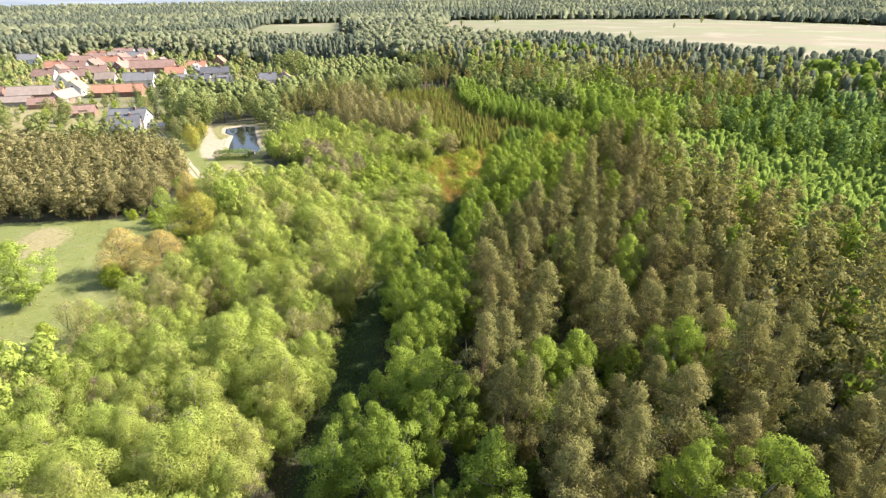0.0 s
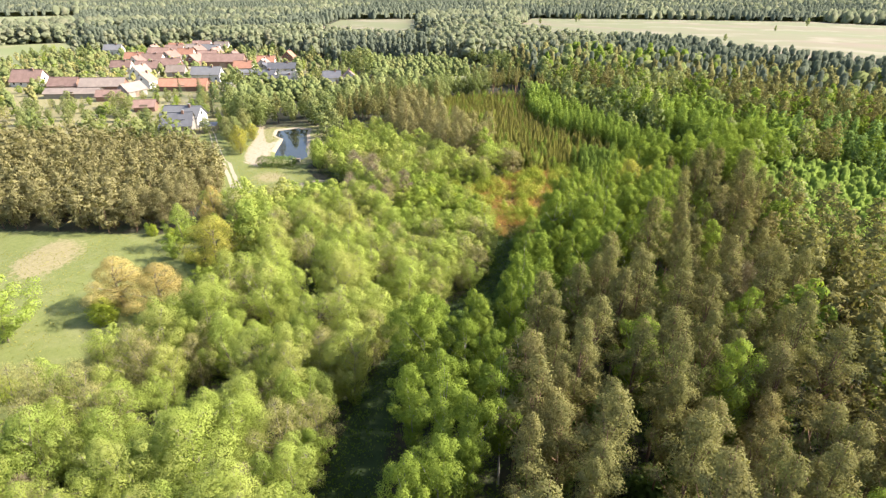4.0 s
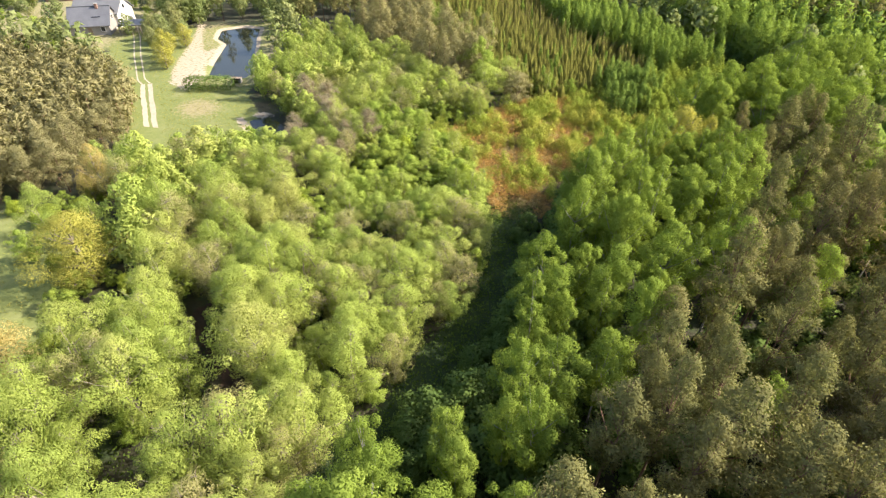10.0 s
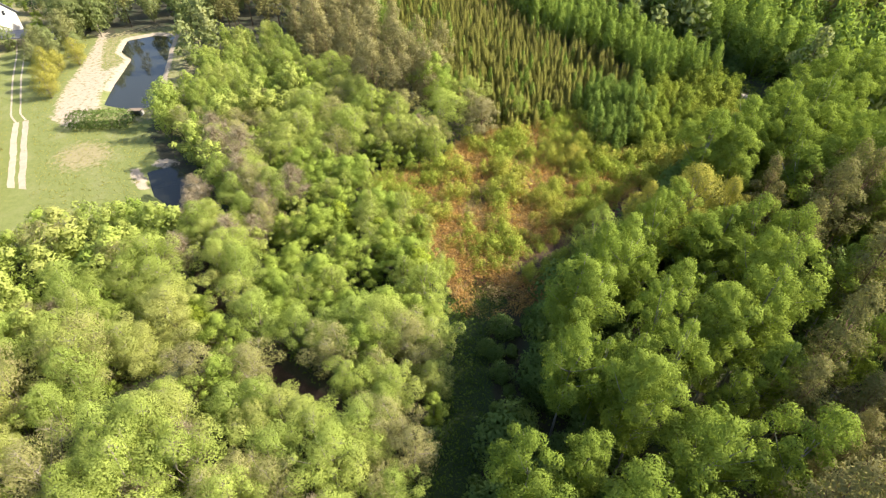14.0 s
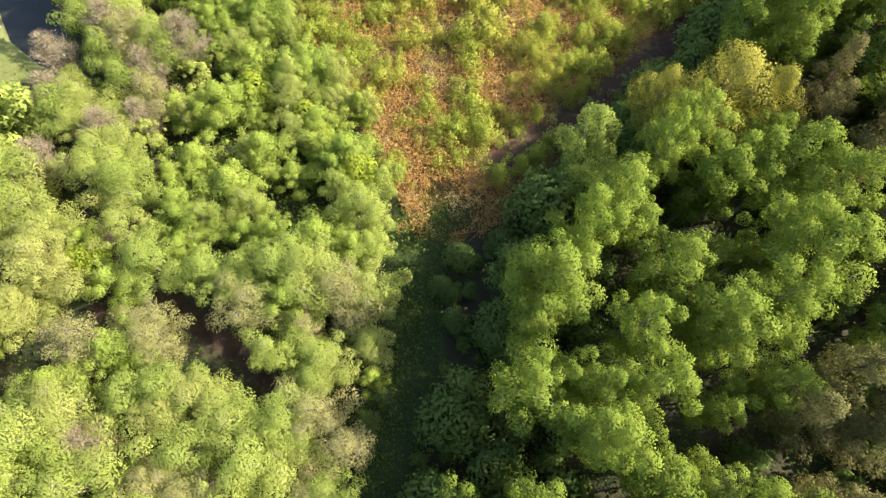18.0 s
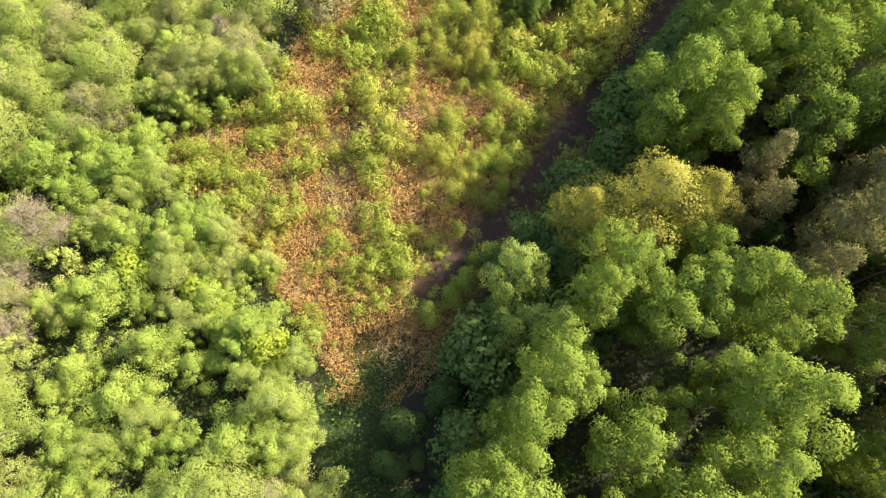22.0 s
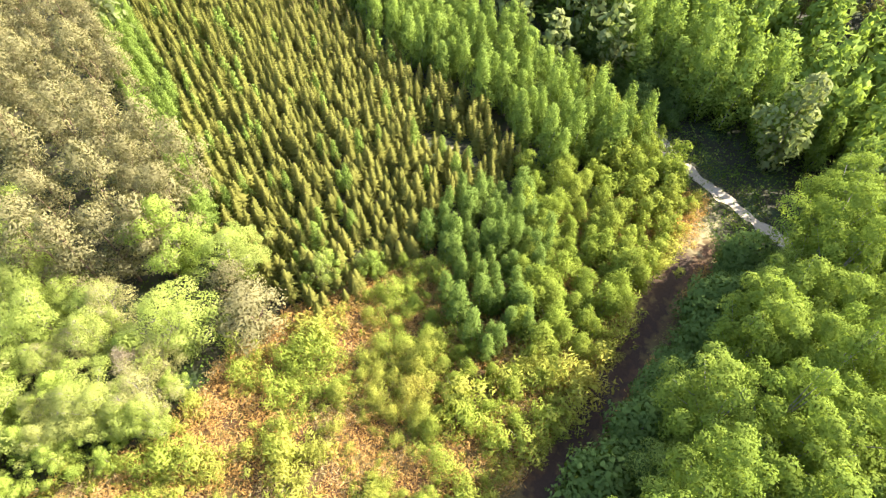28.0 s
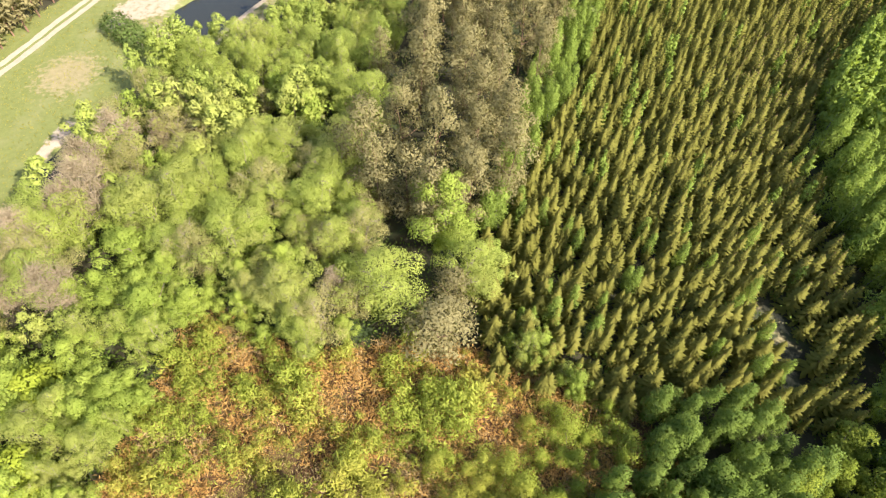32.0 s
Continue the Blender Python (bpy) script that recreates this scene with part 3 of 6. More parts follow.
def broad(h, R, base, n, r0, r1, count, size, bark_r, aspect=0.75, jit=0.5, zs=1.0, belly=0.45, top=0.75, stems=1, nl=10, tw=0, rim=(0.45, 0.95), lift=0.2, cull=0.75, comb=0.0, shell_=(0.35, 1.4)):
    cl = heap(h, base, R, n, r0, r1, top, belly, rim)
    V, F, T, U = leafage(cl, count, size, aspect, jit, zs, lift, cull, shell_, comb)
    ways = rng.normal(size=(stems, 2)) * (0.2 if stems == 1 else 0.5)
    wood = [stem(h, bark_r, 0, 6, 0.7, q) for q in ways]
    if nl:
        held = [cl[i] for i in rng.choice(len(cl), min(nl, len(cl)), replace=False)]
        wood.append(limbs(held, h, bark_r * 0.5, 0.3, ways))
        if tw:
            wood.append(twigs(held, tw, 0.9, 0.016))
    return {"wood": join(wood), "leaf": (V, F), "tone": T, "up": U}


def conifer(h, R, count_whorls, arms, size, bark_r, droop=0.25, base=0.06):
    """A young spruce: tiers of needled arms, each a bent spray, that shorten towards a thin leader."""
    V, F, T, U, n = [], [], [], [], 0
    up = np.array([0, 0, 1.0])
    for w in range(count_whorls):
        u = w / (count_whorls - 0.2)
        z = h * (base + (0.97 - base) * u)
        L = R * (1 - u) ** 0.8 * rng.uniform(0.82, 1.15) + 0.07
        for k in range(arms):
            a = 2 * math.pi * (k + 0.5 * (w % 2)) / arms + rng.uniform(-0.3, 0.3)
            l = L * rng.uniform(0.7, 1.2)
            d, s = np.array([math.cos(a), math.sin(a), 0]), np.array([-math.sin(a), math.cos(a), 0])
            half = size * (0.35 + 0.65 * (1 - u)) * rng.uniform(0.8, 1.2)
            rise = (0.35 * u - droop) * l
            mid = up * (z + 0.35 * rise) + d * l * 0.6
            V += [up * (z + 0.05), mid - s * half - up * 0.05, up * (z + rise) + d * l, mid + s * half - up * 0.05]
            F.append((n, n + 1, n + 2, n + 3))
            n += 4
            T += [rng.uniform(0, 1)] * 4
            U += [unit(d * 0.55 + up * 0.75 + s * 0.3 * q) for q in (0, -1, 0, 1)]
    return {"wood": tube([(0, 0, -0.1), (0, 0, h * 0.6), (0, 0, h)], [bark_r, bark_r * 0.6, 0.01], 4), "leaf": (np.array(V), np.array(F)), "tone": np.array(T), "up": np.array(U)}


def round_grid():
    """The corners and faces of a cube of four faces a side, drawn out to a unit ball: the raw form of a far clump of leaves."""
    V, F, seen = [], [], {}
    for axis in range(3):
        for side in (-1, 1):
            ids = []
            for i in (-1, 0, 1):
                for j in (-1, 0, 1):
                    q = [0, 0, 0]
                    q[axis], q[(axis + 1) % 3], q[(axis + 2) % 3] = side, i * side, j
                    if tuple(q) not in seen:
                        seen[tuple(q)] = len(V)
                        V.append(q)
                    ids.append(seen[tuple(q)])
            F += [(ids[a], ids[a + 3], ids[a + 4], ids[a + 1]) for a in (0, 1, 3, 4)]
    return unit(np.array(V, float)), np.array(F)


CLUMP = round_grid()


def far_tree(h, R, base, n, belly, top, zs, sprays, size, small):
    """A tree for the middle and far distance: uneven leaf clumps that close to a crown, with sprays that break their outline."""
    cl = heap(h, base, R, n, 0.40 * R * small, 0.66 * R * small, top, belly, (0.35, 1.1))
    D, Q = CLUMP
    if n == 1:
        cl, zs = [(0, 0, 0.5 * h, 0.75 * R)], 0.5 * h / (0.75 * R)
    shape = np.ones((len(D), 3)) * np.array([1, 1, zs])
    if n == 1:
        shape[:, :2] *= 1 - 0.55 * top ** 2 * D[:, 2:]      # one clump stands for the crown: it narrows towards the tip
    V, F, T, U = [], [], [], []
    for i, (x, y, z, r) in enumerate(cl):
        k = r * (1 + 0.17 * rng.normal(size=(len(D), 1)).clip(-1.6, 1.6))
        V.append(np.array([x, y, z]) + D * k * shape)
        F.append(Q + i * len(D))
        T.append(np.clip(rng.uniform(0, 1) + 0.25 * rng.normal(size=len(D)), 0, 1))
        U.append(unit(D * 0.8 + 0.35 * rng.normal(size=D.shape) + np.array([0, 0, 0.75])))
    V, F, T, U = np.concatenate(V), np.concatenate(F), np.concatenate(T), np.concatenate(U)
    if sprays:
        v, f, t, up = leafage(cl, sprays, size, 0.5, 0.5, zs, 0.3, 0.8, (0.9, 1.3), 0.4)
        V, F, T, U = np.concatenate([V, v]), np.concatenate([F, f + len(V)]), np.concatenate([T, t]), np.concatenate([U, up])
    return {"wood": stem(h, 0.12, 0.3, 3), "leaf": (V, F), "tone": T, "up": U}


# height, radius, foot of the crown, clumps, widest place, taper, stretch of the clumps
FAR = {
    "birch": (18, 2.9, 4.0, 10, 0.5, 0.45, 1.35), "mixed": (13, 3.7, 1.2, 9, 0.5, 0.6, 1.1), "alder": (12, 3.0, 1.2, 9, 0.55, 0.45, 1.3), "sallow": (11, 2.7, 1.2, 8, 0.55, 0.45, 1.3),
    "willow": (13, 3.6, 1.6, 8, 0.5, 0.55, 1.2), "maple": (8.5, 3.2, 0.8, 7, 0.5, 0.5, 1.0), "pine": (19, 2.5, 5.0, 11, 0.4, 0.8, 1.5), "scots": (8.5, 2.0, 1.0, 7, 0.4, 0.75, 1.0),
    "sapling": (7.5, 1.15, 0.3, 6, 0.35, 0.9, 2.3), "larch": (13, 2.1, 0.6, 9, 0.2, 0.95, 1.4), "farpine": (17, 2.3, 1.5, 6, 0.3, 0.9, 2.1), "farmix": (14, 3.6, 0.8, 5, 0.45, 0.7, 1.3),
}


def bare_tree(h, R, base, n, count):
    cl = heap(h, base, R, n, 0.7, 1.2, 0.75, 0.55)
    a = twigs(cl, count, 0.9, 0.014)
    ways = rng.normal(size=(2, 2)) * 1.0
    V, F, T, _ = leafage(cl, count // 2, 0.09, 0.3, 0.9)
    tv = np.concatenate([rng.uniform(0.3, 1, len(a[0]) // 4).repeat(4), T])
    return {"wood": join([stem(h, 0.16, 0, 6, 0.7, ways[0]), stem(h, 0.12, 0, 6, 0.7, ways[1]), limbs(cl, h, 0.045, 0.3, ways)]), "leaf": join([a, (V, F)]), "tone": tv}


FINE = {"birch": (2.3, 0.63), "alder": (3.0, 0.50), "willow": (3.0, 0.54), "sallow": (1.4, 0.8), "maple": (3.8, 0.48), "pine": (2.8, 0.58), "bush": (2.6, 0.58), "aspen": (3.2, 0.52), "teal": (2.4, 0.62), "sapling": (2.0, 0.68), "shade": (3.4, 0.5), "lime": (4.0, 0.48), "oak": (4.5, 0.42), "gold": (5.0, 0.40), "mixed": (1.4, 0.85), "scots": (2.8, 0.58)}


def build(kind, detail):
    if detail >= 3 and kind in FAR:
        h, R, base, n, belly, top, zs = FAR[kind]
        few = detail == 4
        return far_tree(h, R, base, max(1, n // 4) if few else n, belly, top, zs, 6 if few else (20 if kind == "sapling" else 26) * n, (0.2 if few else 0.115) * R, 1.0 if few else 0.9)
    detail = min(detail, 3)
    k = (1.0, 0.14, 0.042, 0.014)[detail]
    if kind in ("bush", "aspen", "shade", "teal") and detail:
        k = {"shade": 0.4, "bush": 0.29}.get(kind, 0.5)
    if kind in ("birch", "mixed", "willow") and detail == 1:
        k = 0.22
    if kind in ("maple", "lime", "oak", "gold") and detail in (1, 2):
        k = 0.32 if detail == 1 else 0.16
    if kind in ("alder", "willow", "sallow") and detail in (1, 2):
        k = 0.34 if detail == 1 else 0.17
    if kind == "sapling" and detail:
        k = (0.3, 0.125, 0.03)[detail - 1]
    if kind == "pine" and detail in (1, 2):
        k = 0.26 if detail == 1 else 0.11
    if kind in ("birch", "mixed") and detail == 2:
        k = 0.066
    if kind == "scots" and detail:
        k = (0.22, 0.09, 0.05)[detail - 1]
    if kind == "larch" and detail:
        k = (0.25, 0.10, 0.04)[detail - 1]
    more, finer = FINE.get(kind, (1.0, 1.0)) if detail == 0 else (2.6, 0.55) if detail == 1 and kind == "shade" else (1.7, 0.7) if detail == 1 and kind in ("bush", "aspen", "teal") or detail in (1, 2) and kind in ("maple", "lime", "oak", "gold") else (1.0, 1.0)
    g = 1 / math.sqrt(k) * (1.0, 0.95, 0.85, 0.65)[detail] * finer
    c = lambda n: max(6, int(n * k * more))
    m = lambda n: max(3, int(n * (1, 0.7, 0.45, 0.35)[detail]))
    near = detail == 0
    if kind == "birch":
        return broad(18, 2.9, 5.5, m(44), 0.5, 1.15, c(5600), 0.155 * g, 0.16, 0.52, 0.4, 1.0, 0.55, 0.38, 1, 10 * near, 0, (0.45, 1.3), 0.3, 0.7, 0.5, (0.5, 1.2))
    if kind == "alder":
        return broad(12, 3.0, 1.4, m(54), 0.35, 1.0, c(5200), 0.145 * g, 0.10, 0.38, 0.42, 1.35, 0.6, 0.42, 3 if near else 1, 12 * near, 160 * near, (0.25, 1.2), 0.35, 0.7, 0.7, (0.6, 1.14))
    if kind == "sallow":
        return broad(11, 2.7, 1.2, m(46), 0.4, 1.0, c(6500), 0.13 * g, 0.09, 0.16, 0.5, 1.3, 0.55, 0.45, 3 if near else 1, 16 * near, 200 * near, (0.25, 1.2), 0.3, 0.65, 0.8, (0.5, 1.18))
    if kind == "willow":
        return broad(13, 3.6, 2.2, m(36), 0.6, 1.4, c(4400), 0.17 * g, 0.14, 0.4, 0.45, 1.2, 0.5, 0.55, 2 if near else 1, 10 * near, 0, (0.35, 1.15), 0.3, 0.7, 0.65, (0.62, 1.12))
    if kind == "mixed":
        return broad(13, 3.7, 1.6, m(40), 0.7, 1.5, c(4200), 0.19 * g, 0.16, 0.5, 0.45, 1.1, 0.5, 0.6, 1, 8 * near, 0, (0.35, 1.15), 0.3, 0.7, 0.5, (0.6, 1.14))
    if kind == "maple":
        return broad(8.5, 3.5, 0.8, m(72), 0.3, 0.85, c(3600), 0.15 * g, 0.10, 0.6, 0.55, 0.75, 0.5, 0.5, 2 if near else 1, 8 * near, 0, (0.15, 1.15), 0.5, 0.5, 0.0, (0.4, 1.35))
    if kind == "pine":
        return broad(19, 2.6, 7.5, m(44), 0.4, 1.0, c(3000), 0.18 * g, 0.17, 0.36, 0.6, 0.8, 0.38, 0.75, 1, 16 * near, 40 * near, (0.3, 1.25), 0.4, 0.6)
    if kind == "scots":
        return broad(8.5, 2.0, 1.2, m(24), 0.4, 0.9, c(1500), 0.17 * g, 0.10, 0.35, 0.8, 0.8, 0.4, 0.75, 1, 6 * near, 0, (0.35, 1.2), 0.35, 0.6)
    if kind in ("sapling", "teal"):
        return broad(7.5, 1.15, 0.4, m(22), 0.35, 0.7, c(1200), 0.165 * g, 0.05, 0.42, 0.5, 1.4, 0.35, 0.9, 1, 0, 0, (0.3, 1.25), 0.3, 0.55, 0.7)
    if kind == "aspen":
        return broad(4.2, 1.0, 0.2, m(16), 0.3, 0.6, c(800), 0.145 * g, 0.04, 0.4, 0.5, 1.4, 0.45, 0.7, 2 if near else 1, 0, 0, (0.3, 1.25), 0.3, 0.5, 0.75)
    if kind == "bush":
        return broad(2.6, 1.6, 0.0, m(22), 0.2, 0.52, c(1250), 0.11 * g, 0.02, 0.22, 0.7, 1.6, 0.4, 0.75, 2, 0, 0, (0.2, 1.4), 0.3, 0.3, 0.7)
    if kind in ("shade", "lime"):
        return broad(4.0, 1.9, 0.2, m(18), 0.5, 0.95, c(900), 0.19 * g, 0.05, 0.7, 0.55, 1.0, 0.5, 0.7, 2 if near else 1)
    if kind in ("oak", "gold"):
        return broad(13, 5.2, 1.3, m(52), 0.9, 1.7, c(4600), 0.2 * g, 0.32, 0.5, 0.55, 0.9, 0.5, 0.7, 1, 24 * near, 120 * near, (0.3, 1.15), 0.3, 0.65, 0.2, (0.55, 1.2))
    if kind in ("spruce", "fir"):
        return conifer(4.8, 1.15, (17, 12, 8, 4)[detail], (8, 6, 5, 4)[detail], (0.16, 0.24, 0.4, 0.6)[detail], 0.05, 0.12)
    if kind == "larch":
        return broad(13, 2.1, 0.8, m(34), 0.4, 0.9, c(1700), 0.24 * g, 0.10, 0.4, 0.5, 1.2, 0.18, 0.95, 1, 0, 0, (0.4, 1.2), 0.3, 0.5, 0.5)
    if kind == "bare":
        return bare_tree(9, 2.6, 2.0, m(30), (3200, 500, 200, 60)[detail])


BARK_OF = {"birch": "white", "sapling": "white", "teal": "white", "pine": "red", "scots": "red", "farpine": "red", "spruce": "red", "fir": "red", "larch": "red"}
LABEL = {
    "birch": ("tall birch in fresh bright green spring leaf", "birch tree"),
    "alder": ("grey-green many-stemmed alder with thin new leaves", "alder tree"),
    "sallow": ("grey-tan thin-leaved tree with many pale twigs", "sallow tree"),
    "willow": ("full green willow with soft drooping foliage", "willow tree"),
    "mixed": ("leafy broad tree among the village gardens", "tree"),
    "maple": ("dense low broad-leaved tree in vivid green leaf", "maple tree"),
    "pine": ("tall old pine with brownish grey-green needles", "pine tree"),
    "scots": ("young pine of a dense olive-brown plantation", "pine tree"),
    "sapling": ("slender young birch in light green leaf", "young birch"),
    "teal": ("slender young poplar with bluish green leaves", "young poplar"),
    "aspen": ("small yellow-green aspen at the clearing's edge", "young aspen"),
    "bush": ("small yellow-green shrub growing among rusty bracken", "shrub"),
    "shade": ("dark green flowering shrub along the shaded ride", "flowering shrub"),
    "lime": ("bright yellow-green shrub", "shrub"),
    "oak": ("broad oak with orange-brown spring buds", "oak tree"),
    "gold": ("broad oak with golden yellow young leaves", "oak tree"),
    "spruce": ("young olive-green spruce in a planted row", "spruce tree"),
    "fir": ("dark green garden fir", "fir tree"),
    "larch": ("vivid green larch with a pointed crown", "larch tree"),
    "bare": ("nearly leafless grey-brown tree on the wet meadow", "bare tree"),
}
GROUP = {"birch": "birches beside the ride", "alder": "alders of the wet wood", "pine": "pines of the old stand", "scots": "young pines west of the meadow", "spruce": "spruces of the plantation", "sapling": "young birches", "teal": "young poplars", "aspen": "aspens by the clearing", "bush": "shrubs of the clearing", "shade": "shrubs along the ride", "maple": "maples by the clearing", "bare": "bare trees by the meadow", "mixed": "garden trees", "larch": "larches", "fir": "firs of the village gardens", "willow": "willows", "sallow": "sallows of the wet wood"}
STUFF = {"pine": "pine_wood", "alder": "alder_wood", "spruce": "spruce_plantation", "scots": "young_pine_wood", "sapling": "birch_thicket", "birch": "birch_wood", "mixed": "mixed_wood", "larch": "larch_wood", "farpine": "far_pine_wood", "farmix": "far_mixed_wood", "aspen": "aspen_thicket", "bush": "shrubbery", "willow": "willow_wood", "sallow": "sallow_wood", "teal": "poplar_thicket", "maple": "maple_wood", "shade": "shrub_belt"}
HEIGHT = {"birch": 18, "alder": 12, "willow": 13, "sallow": 11, "mixed": 13, "maple": 8.5, "pine": 19, "scots": 8.5, "sapling": 7.5, "teal": 7.5, "aspen": 4.2, "bush": 2.6, "shade": 4.0, "lime": 4.0, "oak": 13, "gold": 13, "spruce": 4.8, "fir": 4.8, "larch": 13, "bare": 9, "farpine": 17, "farmix": 14}
BUILT = {}


def variant(kind, detail, i):
    key = (kind, detail, i)
    if key not in BUILT:
        BUILT[key] = build(kind, detail)
    return BUILT[key]


PROTO = {}


def soft_normals(t):
    """Leaf sprays shade like the rounded clump that they belong to, with some of their own lie."""
    if "up" not in t:
        return None
    V, F = t["leaf"]
    if len(V) != 4 * len(F):
        return t["up"]
    own = unit(np.cross(V[F[:, 1]] - V[F[:, 0]], V[F[:, 3]] - V[F[:, 0]]))
    return unit(0.85 * t["up"] + 0.15 * np.repeat(own, 4, 0))



def plant(kind, i, x, y, h, wide=1.0, label="", group=""):
    """One tree or shrub as a thing: an Empty at its foot, its stem and its crown."""
    key = (kind, i)
    turn = rng.uniform(0, 360)
    m = pose(x, y, float(rise(x, y)), rng.normal() * 1.5, rng.normal() * 1.5, turn)
    s = h / HEIGHT[kind]
    if key not in PROTO:
        t = variant(kind, 0, i)
        name = LABEL[kind][1].replace(" ", "_")
        top = tagged(new(name), LABEL[kind][0], LABEL[kind][1], GROUP.get(kind, ""))
        top.empty_display_size = 0.5
        low = kind in ("bush", "shade", "lime")
        trunk = new("stem" if low else "trunk", quad_mesh(kind + "_trunk", *t["wood"], [BARK[BARK_OF.get(kind, "grey")]], smooth=True))
        crown = new("foliage" if low else "crown", quad_mesh(kind + "_crown", *t["leaf"], [LEAF[kind]], tone=t["tone"], smooth="up" in t, normals=soft_normals(t)))
        trunk.parent = crown.parent = top
        PROTO[key] = top
        top.scale = (1, 1, 1)
        made = top
        made.matrix_basis = m
    else:
        made = copy_thing(PROTO[key], m)
    made.scale = (s * wide, s * wide, s)
    if label:
        made["label"] = label
    if group:
        made["group"] = group
    return made


HEAPS = {}


def mass(kind, detail, pts, n_var=3):
    """Adds trees of one kind, at one grade of detail, to the joined woods."""
    pts = np.asarray(pts, float).reshape(-1, 4)
    if not len(pts):
        return
    which = rng.integers(0, n_var, len(pts))
    for i in range(n_var):
        q = pts[which == i]
        if not len(q):
            continue
        t = variant(kind, detail, i)
        a = rng.uniform(0, 2 * math.pi, len(q))
        s = q[:, 2] / HEIGHT[kind]
        w = s * q[:, 3]
        tone_tree = rng.uniform(0, 1, len(q))
        for part_, (V, F) in (("leaf", t["leaf"]), ("wood", t["wood"])):
            if part_ == "wood" and detail >= 2:
                continue
            X = (V[None, :, 0] * np.cos(a)[:, None] - V[None, :, 1] * np.sin(a)[:, None]) * w[:, None] + q[:, :1]
            Y = (V[None, :, 0] * np.sin(a)[:, None] + V[None, :, 1] * np.cos(a)[:, None]) * w[:, None] + q[:, 1:2]
            Z = V[None, :, 2] * s[:, None] + rise(q[:, 0], q[:, 1])[:, None]
            vv = np.stack([X, Y, Z], -1).reshape(-1, 3)
            ff = (F[None] + (np.arange(len(q)) * len(V))[:, None, None]).reshape(-1, 4)
            nn = None
            if part_ == "leaf" and "up" in t:
                n0 = soft_normals(t)
                nn = np.stack([n0[None, :, 0] * np.cos(a)[:, None] - n0[None, :, 1] * np.sin(a)[:, None], n0[None, :, 0] * np.sin(a)[:, None] + n0[None, :, 1] * np.cos(a)[:, None], np.broadcast_to(n0[None, :, 2], (len(q), len(V)))], -1).reshape(-1, 3)
            tt = (0.5 * t["tone"][None] + 0.5 * tone_tree[:, None]).ravel() if part_ == "leaf" else np.zeros(len(vv))
            HEAPS.setdefault(kind, []).append((vv, ff, tt, 0 if part_ == "leaf" else 1, nn))


def grow_masses():
    for kind, parts in HEAPS.items():
        V, F, T, I, U, n = [], [], [], [], [], 0
        soft_ = any(q[4] is not None for q in parts)
        for v, f, t, i, u in parts:
            V.append(v)
            if soft_:
                if u is None:
                    u = np.repeat(unit(np.cross(v[f[:, 1]] - v[f[:, 0]], v[f[:, 3]] - v[f[:, 0]])), 4, 0) if i == 0 else unit(v - v[f].mean(1).mean(0) * np.array([1, 1, 0]))
                U.append(u)
            F.append(f + n)
            T.append(t)
            I.append(np.full(len(f), i))
            n += len(v)
        name = STUFF[kind]
        me = quad_mesh(name, np.concatenate(V), np.concatenate(F), [LEAF[kind], BARK[BARK_OF.get(kind, "grey")]], np.concatenate(I), np.concatenate(T), smooth=soft_, normals=np.concatenate(U) if soft_ else None)
        tagged(new(name, me), "continuous " + name.replace("_", " ") + " of many crowns seen from above", "wood", kind="stuff")


def scatter(poly, step, avoid=(), jitter=0.42, row=None):
    """Jittered places inside an outline, outside those to avoid; row: the direction of planted rows and the spacing along them."""
    P = np.array(poly)
    c = P.mean(0)
    L = np.abs(P - c).max() * 1.5
    if row:
        a, along = row
        u, v = np.arange(-L, L, along), np.arange(-L, L, step)
        U, W = (q.ravel() for q in np.meshgrid(u, v))
        U, W = U + rng.normal(size=U.shape) * along * 0.34, W + rng.normal(size=W.shape) * step * 0.18
        d = radians(a)
        x, y = c[0] + U * math.cos(d) - W * math.sin(d), c[1] + U * math.sin(d) + W * math.cos(d)
    else:
        u = np.arange(-L, L, step)
        U, W = np.meshgrid(u, u)
        U[::2] += step / 2
        U, W = U.ravel(), W.ravel()
        x = c[0] + U + rng.uniform(-jitter, jitter, U.shape) * step
        y = c[1] + W + rng.uniform(-jitter, jitter, U.shape) * step
    ok = inside(poly, x, y)
    for q in avoid:
        ok &= ~inside(q, x, y)
    return np.stack([x[ok], y[ok]], -1)


def sized(p, h0, h1, w0=0.85, w1=1.2):
    return np.concatenate([p, rng.uniform(h0, h1, (len(p), 1)), rng.uniform(w0, w1, (len(p), 1))], 1)


AXIS = [(-15, 20), (-47, 57), (-66, 86), (-75, 108), (-100, 140)]       # the stretch of the plan that is seen from closest by


def wood(kind, pts, things, mid, n_var=3, label="", group=""):
    """The nearest trees as things, then the joined wood in two or three grades."""
    if not len(pts):
        return
    pts = pts[np.argsort(to_line(AXIS, pts[:, 0], pts[:, 1]))]
    for j, (x, y, h, w) in enumerate(pts[:things]):
        plant(kind, j % n_var, x, y, h, w, label, group)
    rest = pts[things:]
    d = to_line(AXIS, rest[:, 0], rest[:, 1])
    open_side = rest[:, 0] < 24
    mass(kind, 1, rest[(d < mid) & open_side], n_var)
    grain = (d >= mid) & (d < max(mid + 40, 130)) & open_side & (kind not in ("sapling", "pine", "larch"))
    mass(kind, 2, rest[grain], n_var)
    mass(kind, 3, rest[(d >= mid) & (d < 260) & ~grain], n_var)
    mass(kind, 4, rest[(d >= 260) | ((d < mid) & ~open_side)], n_var)


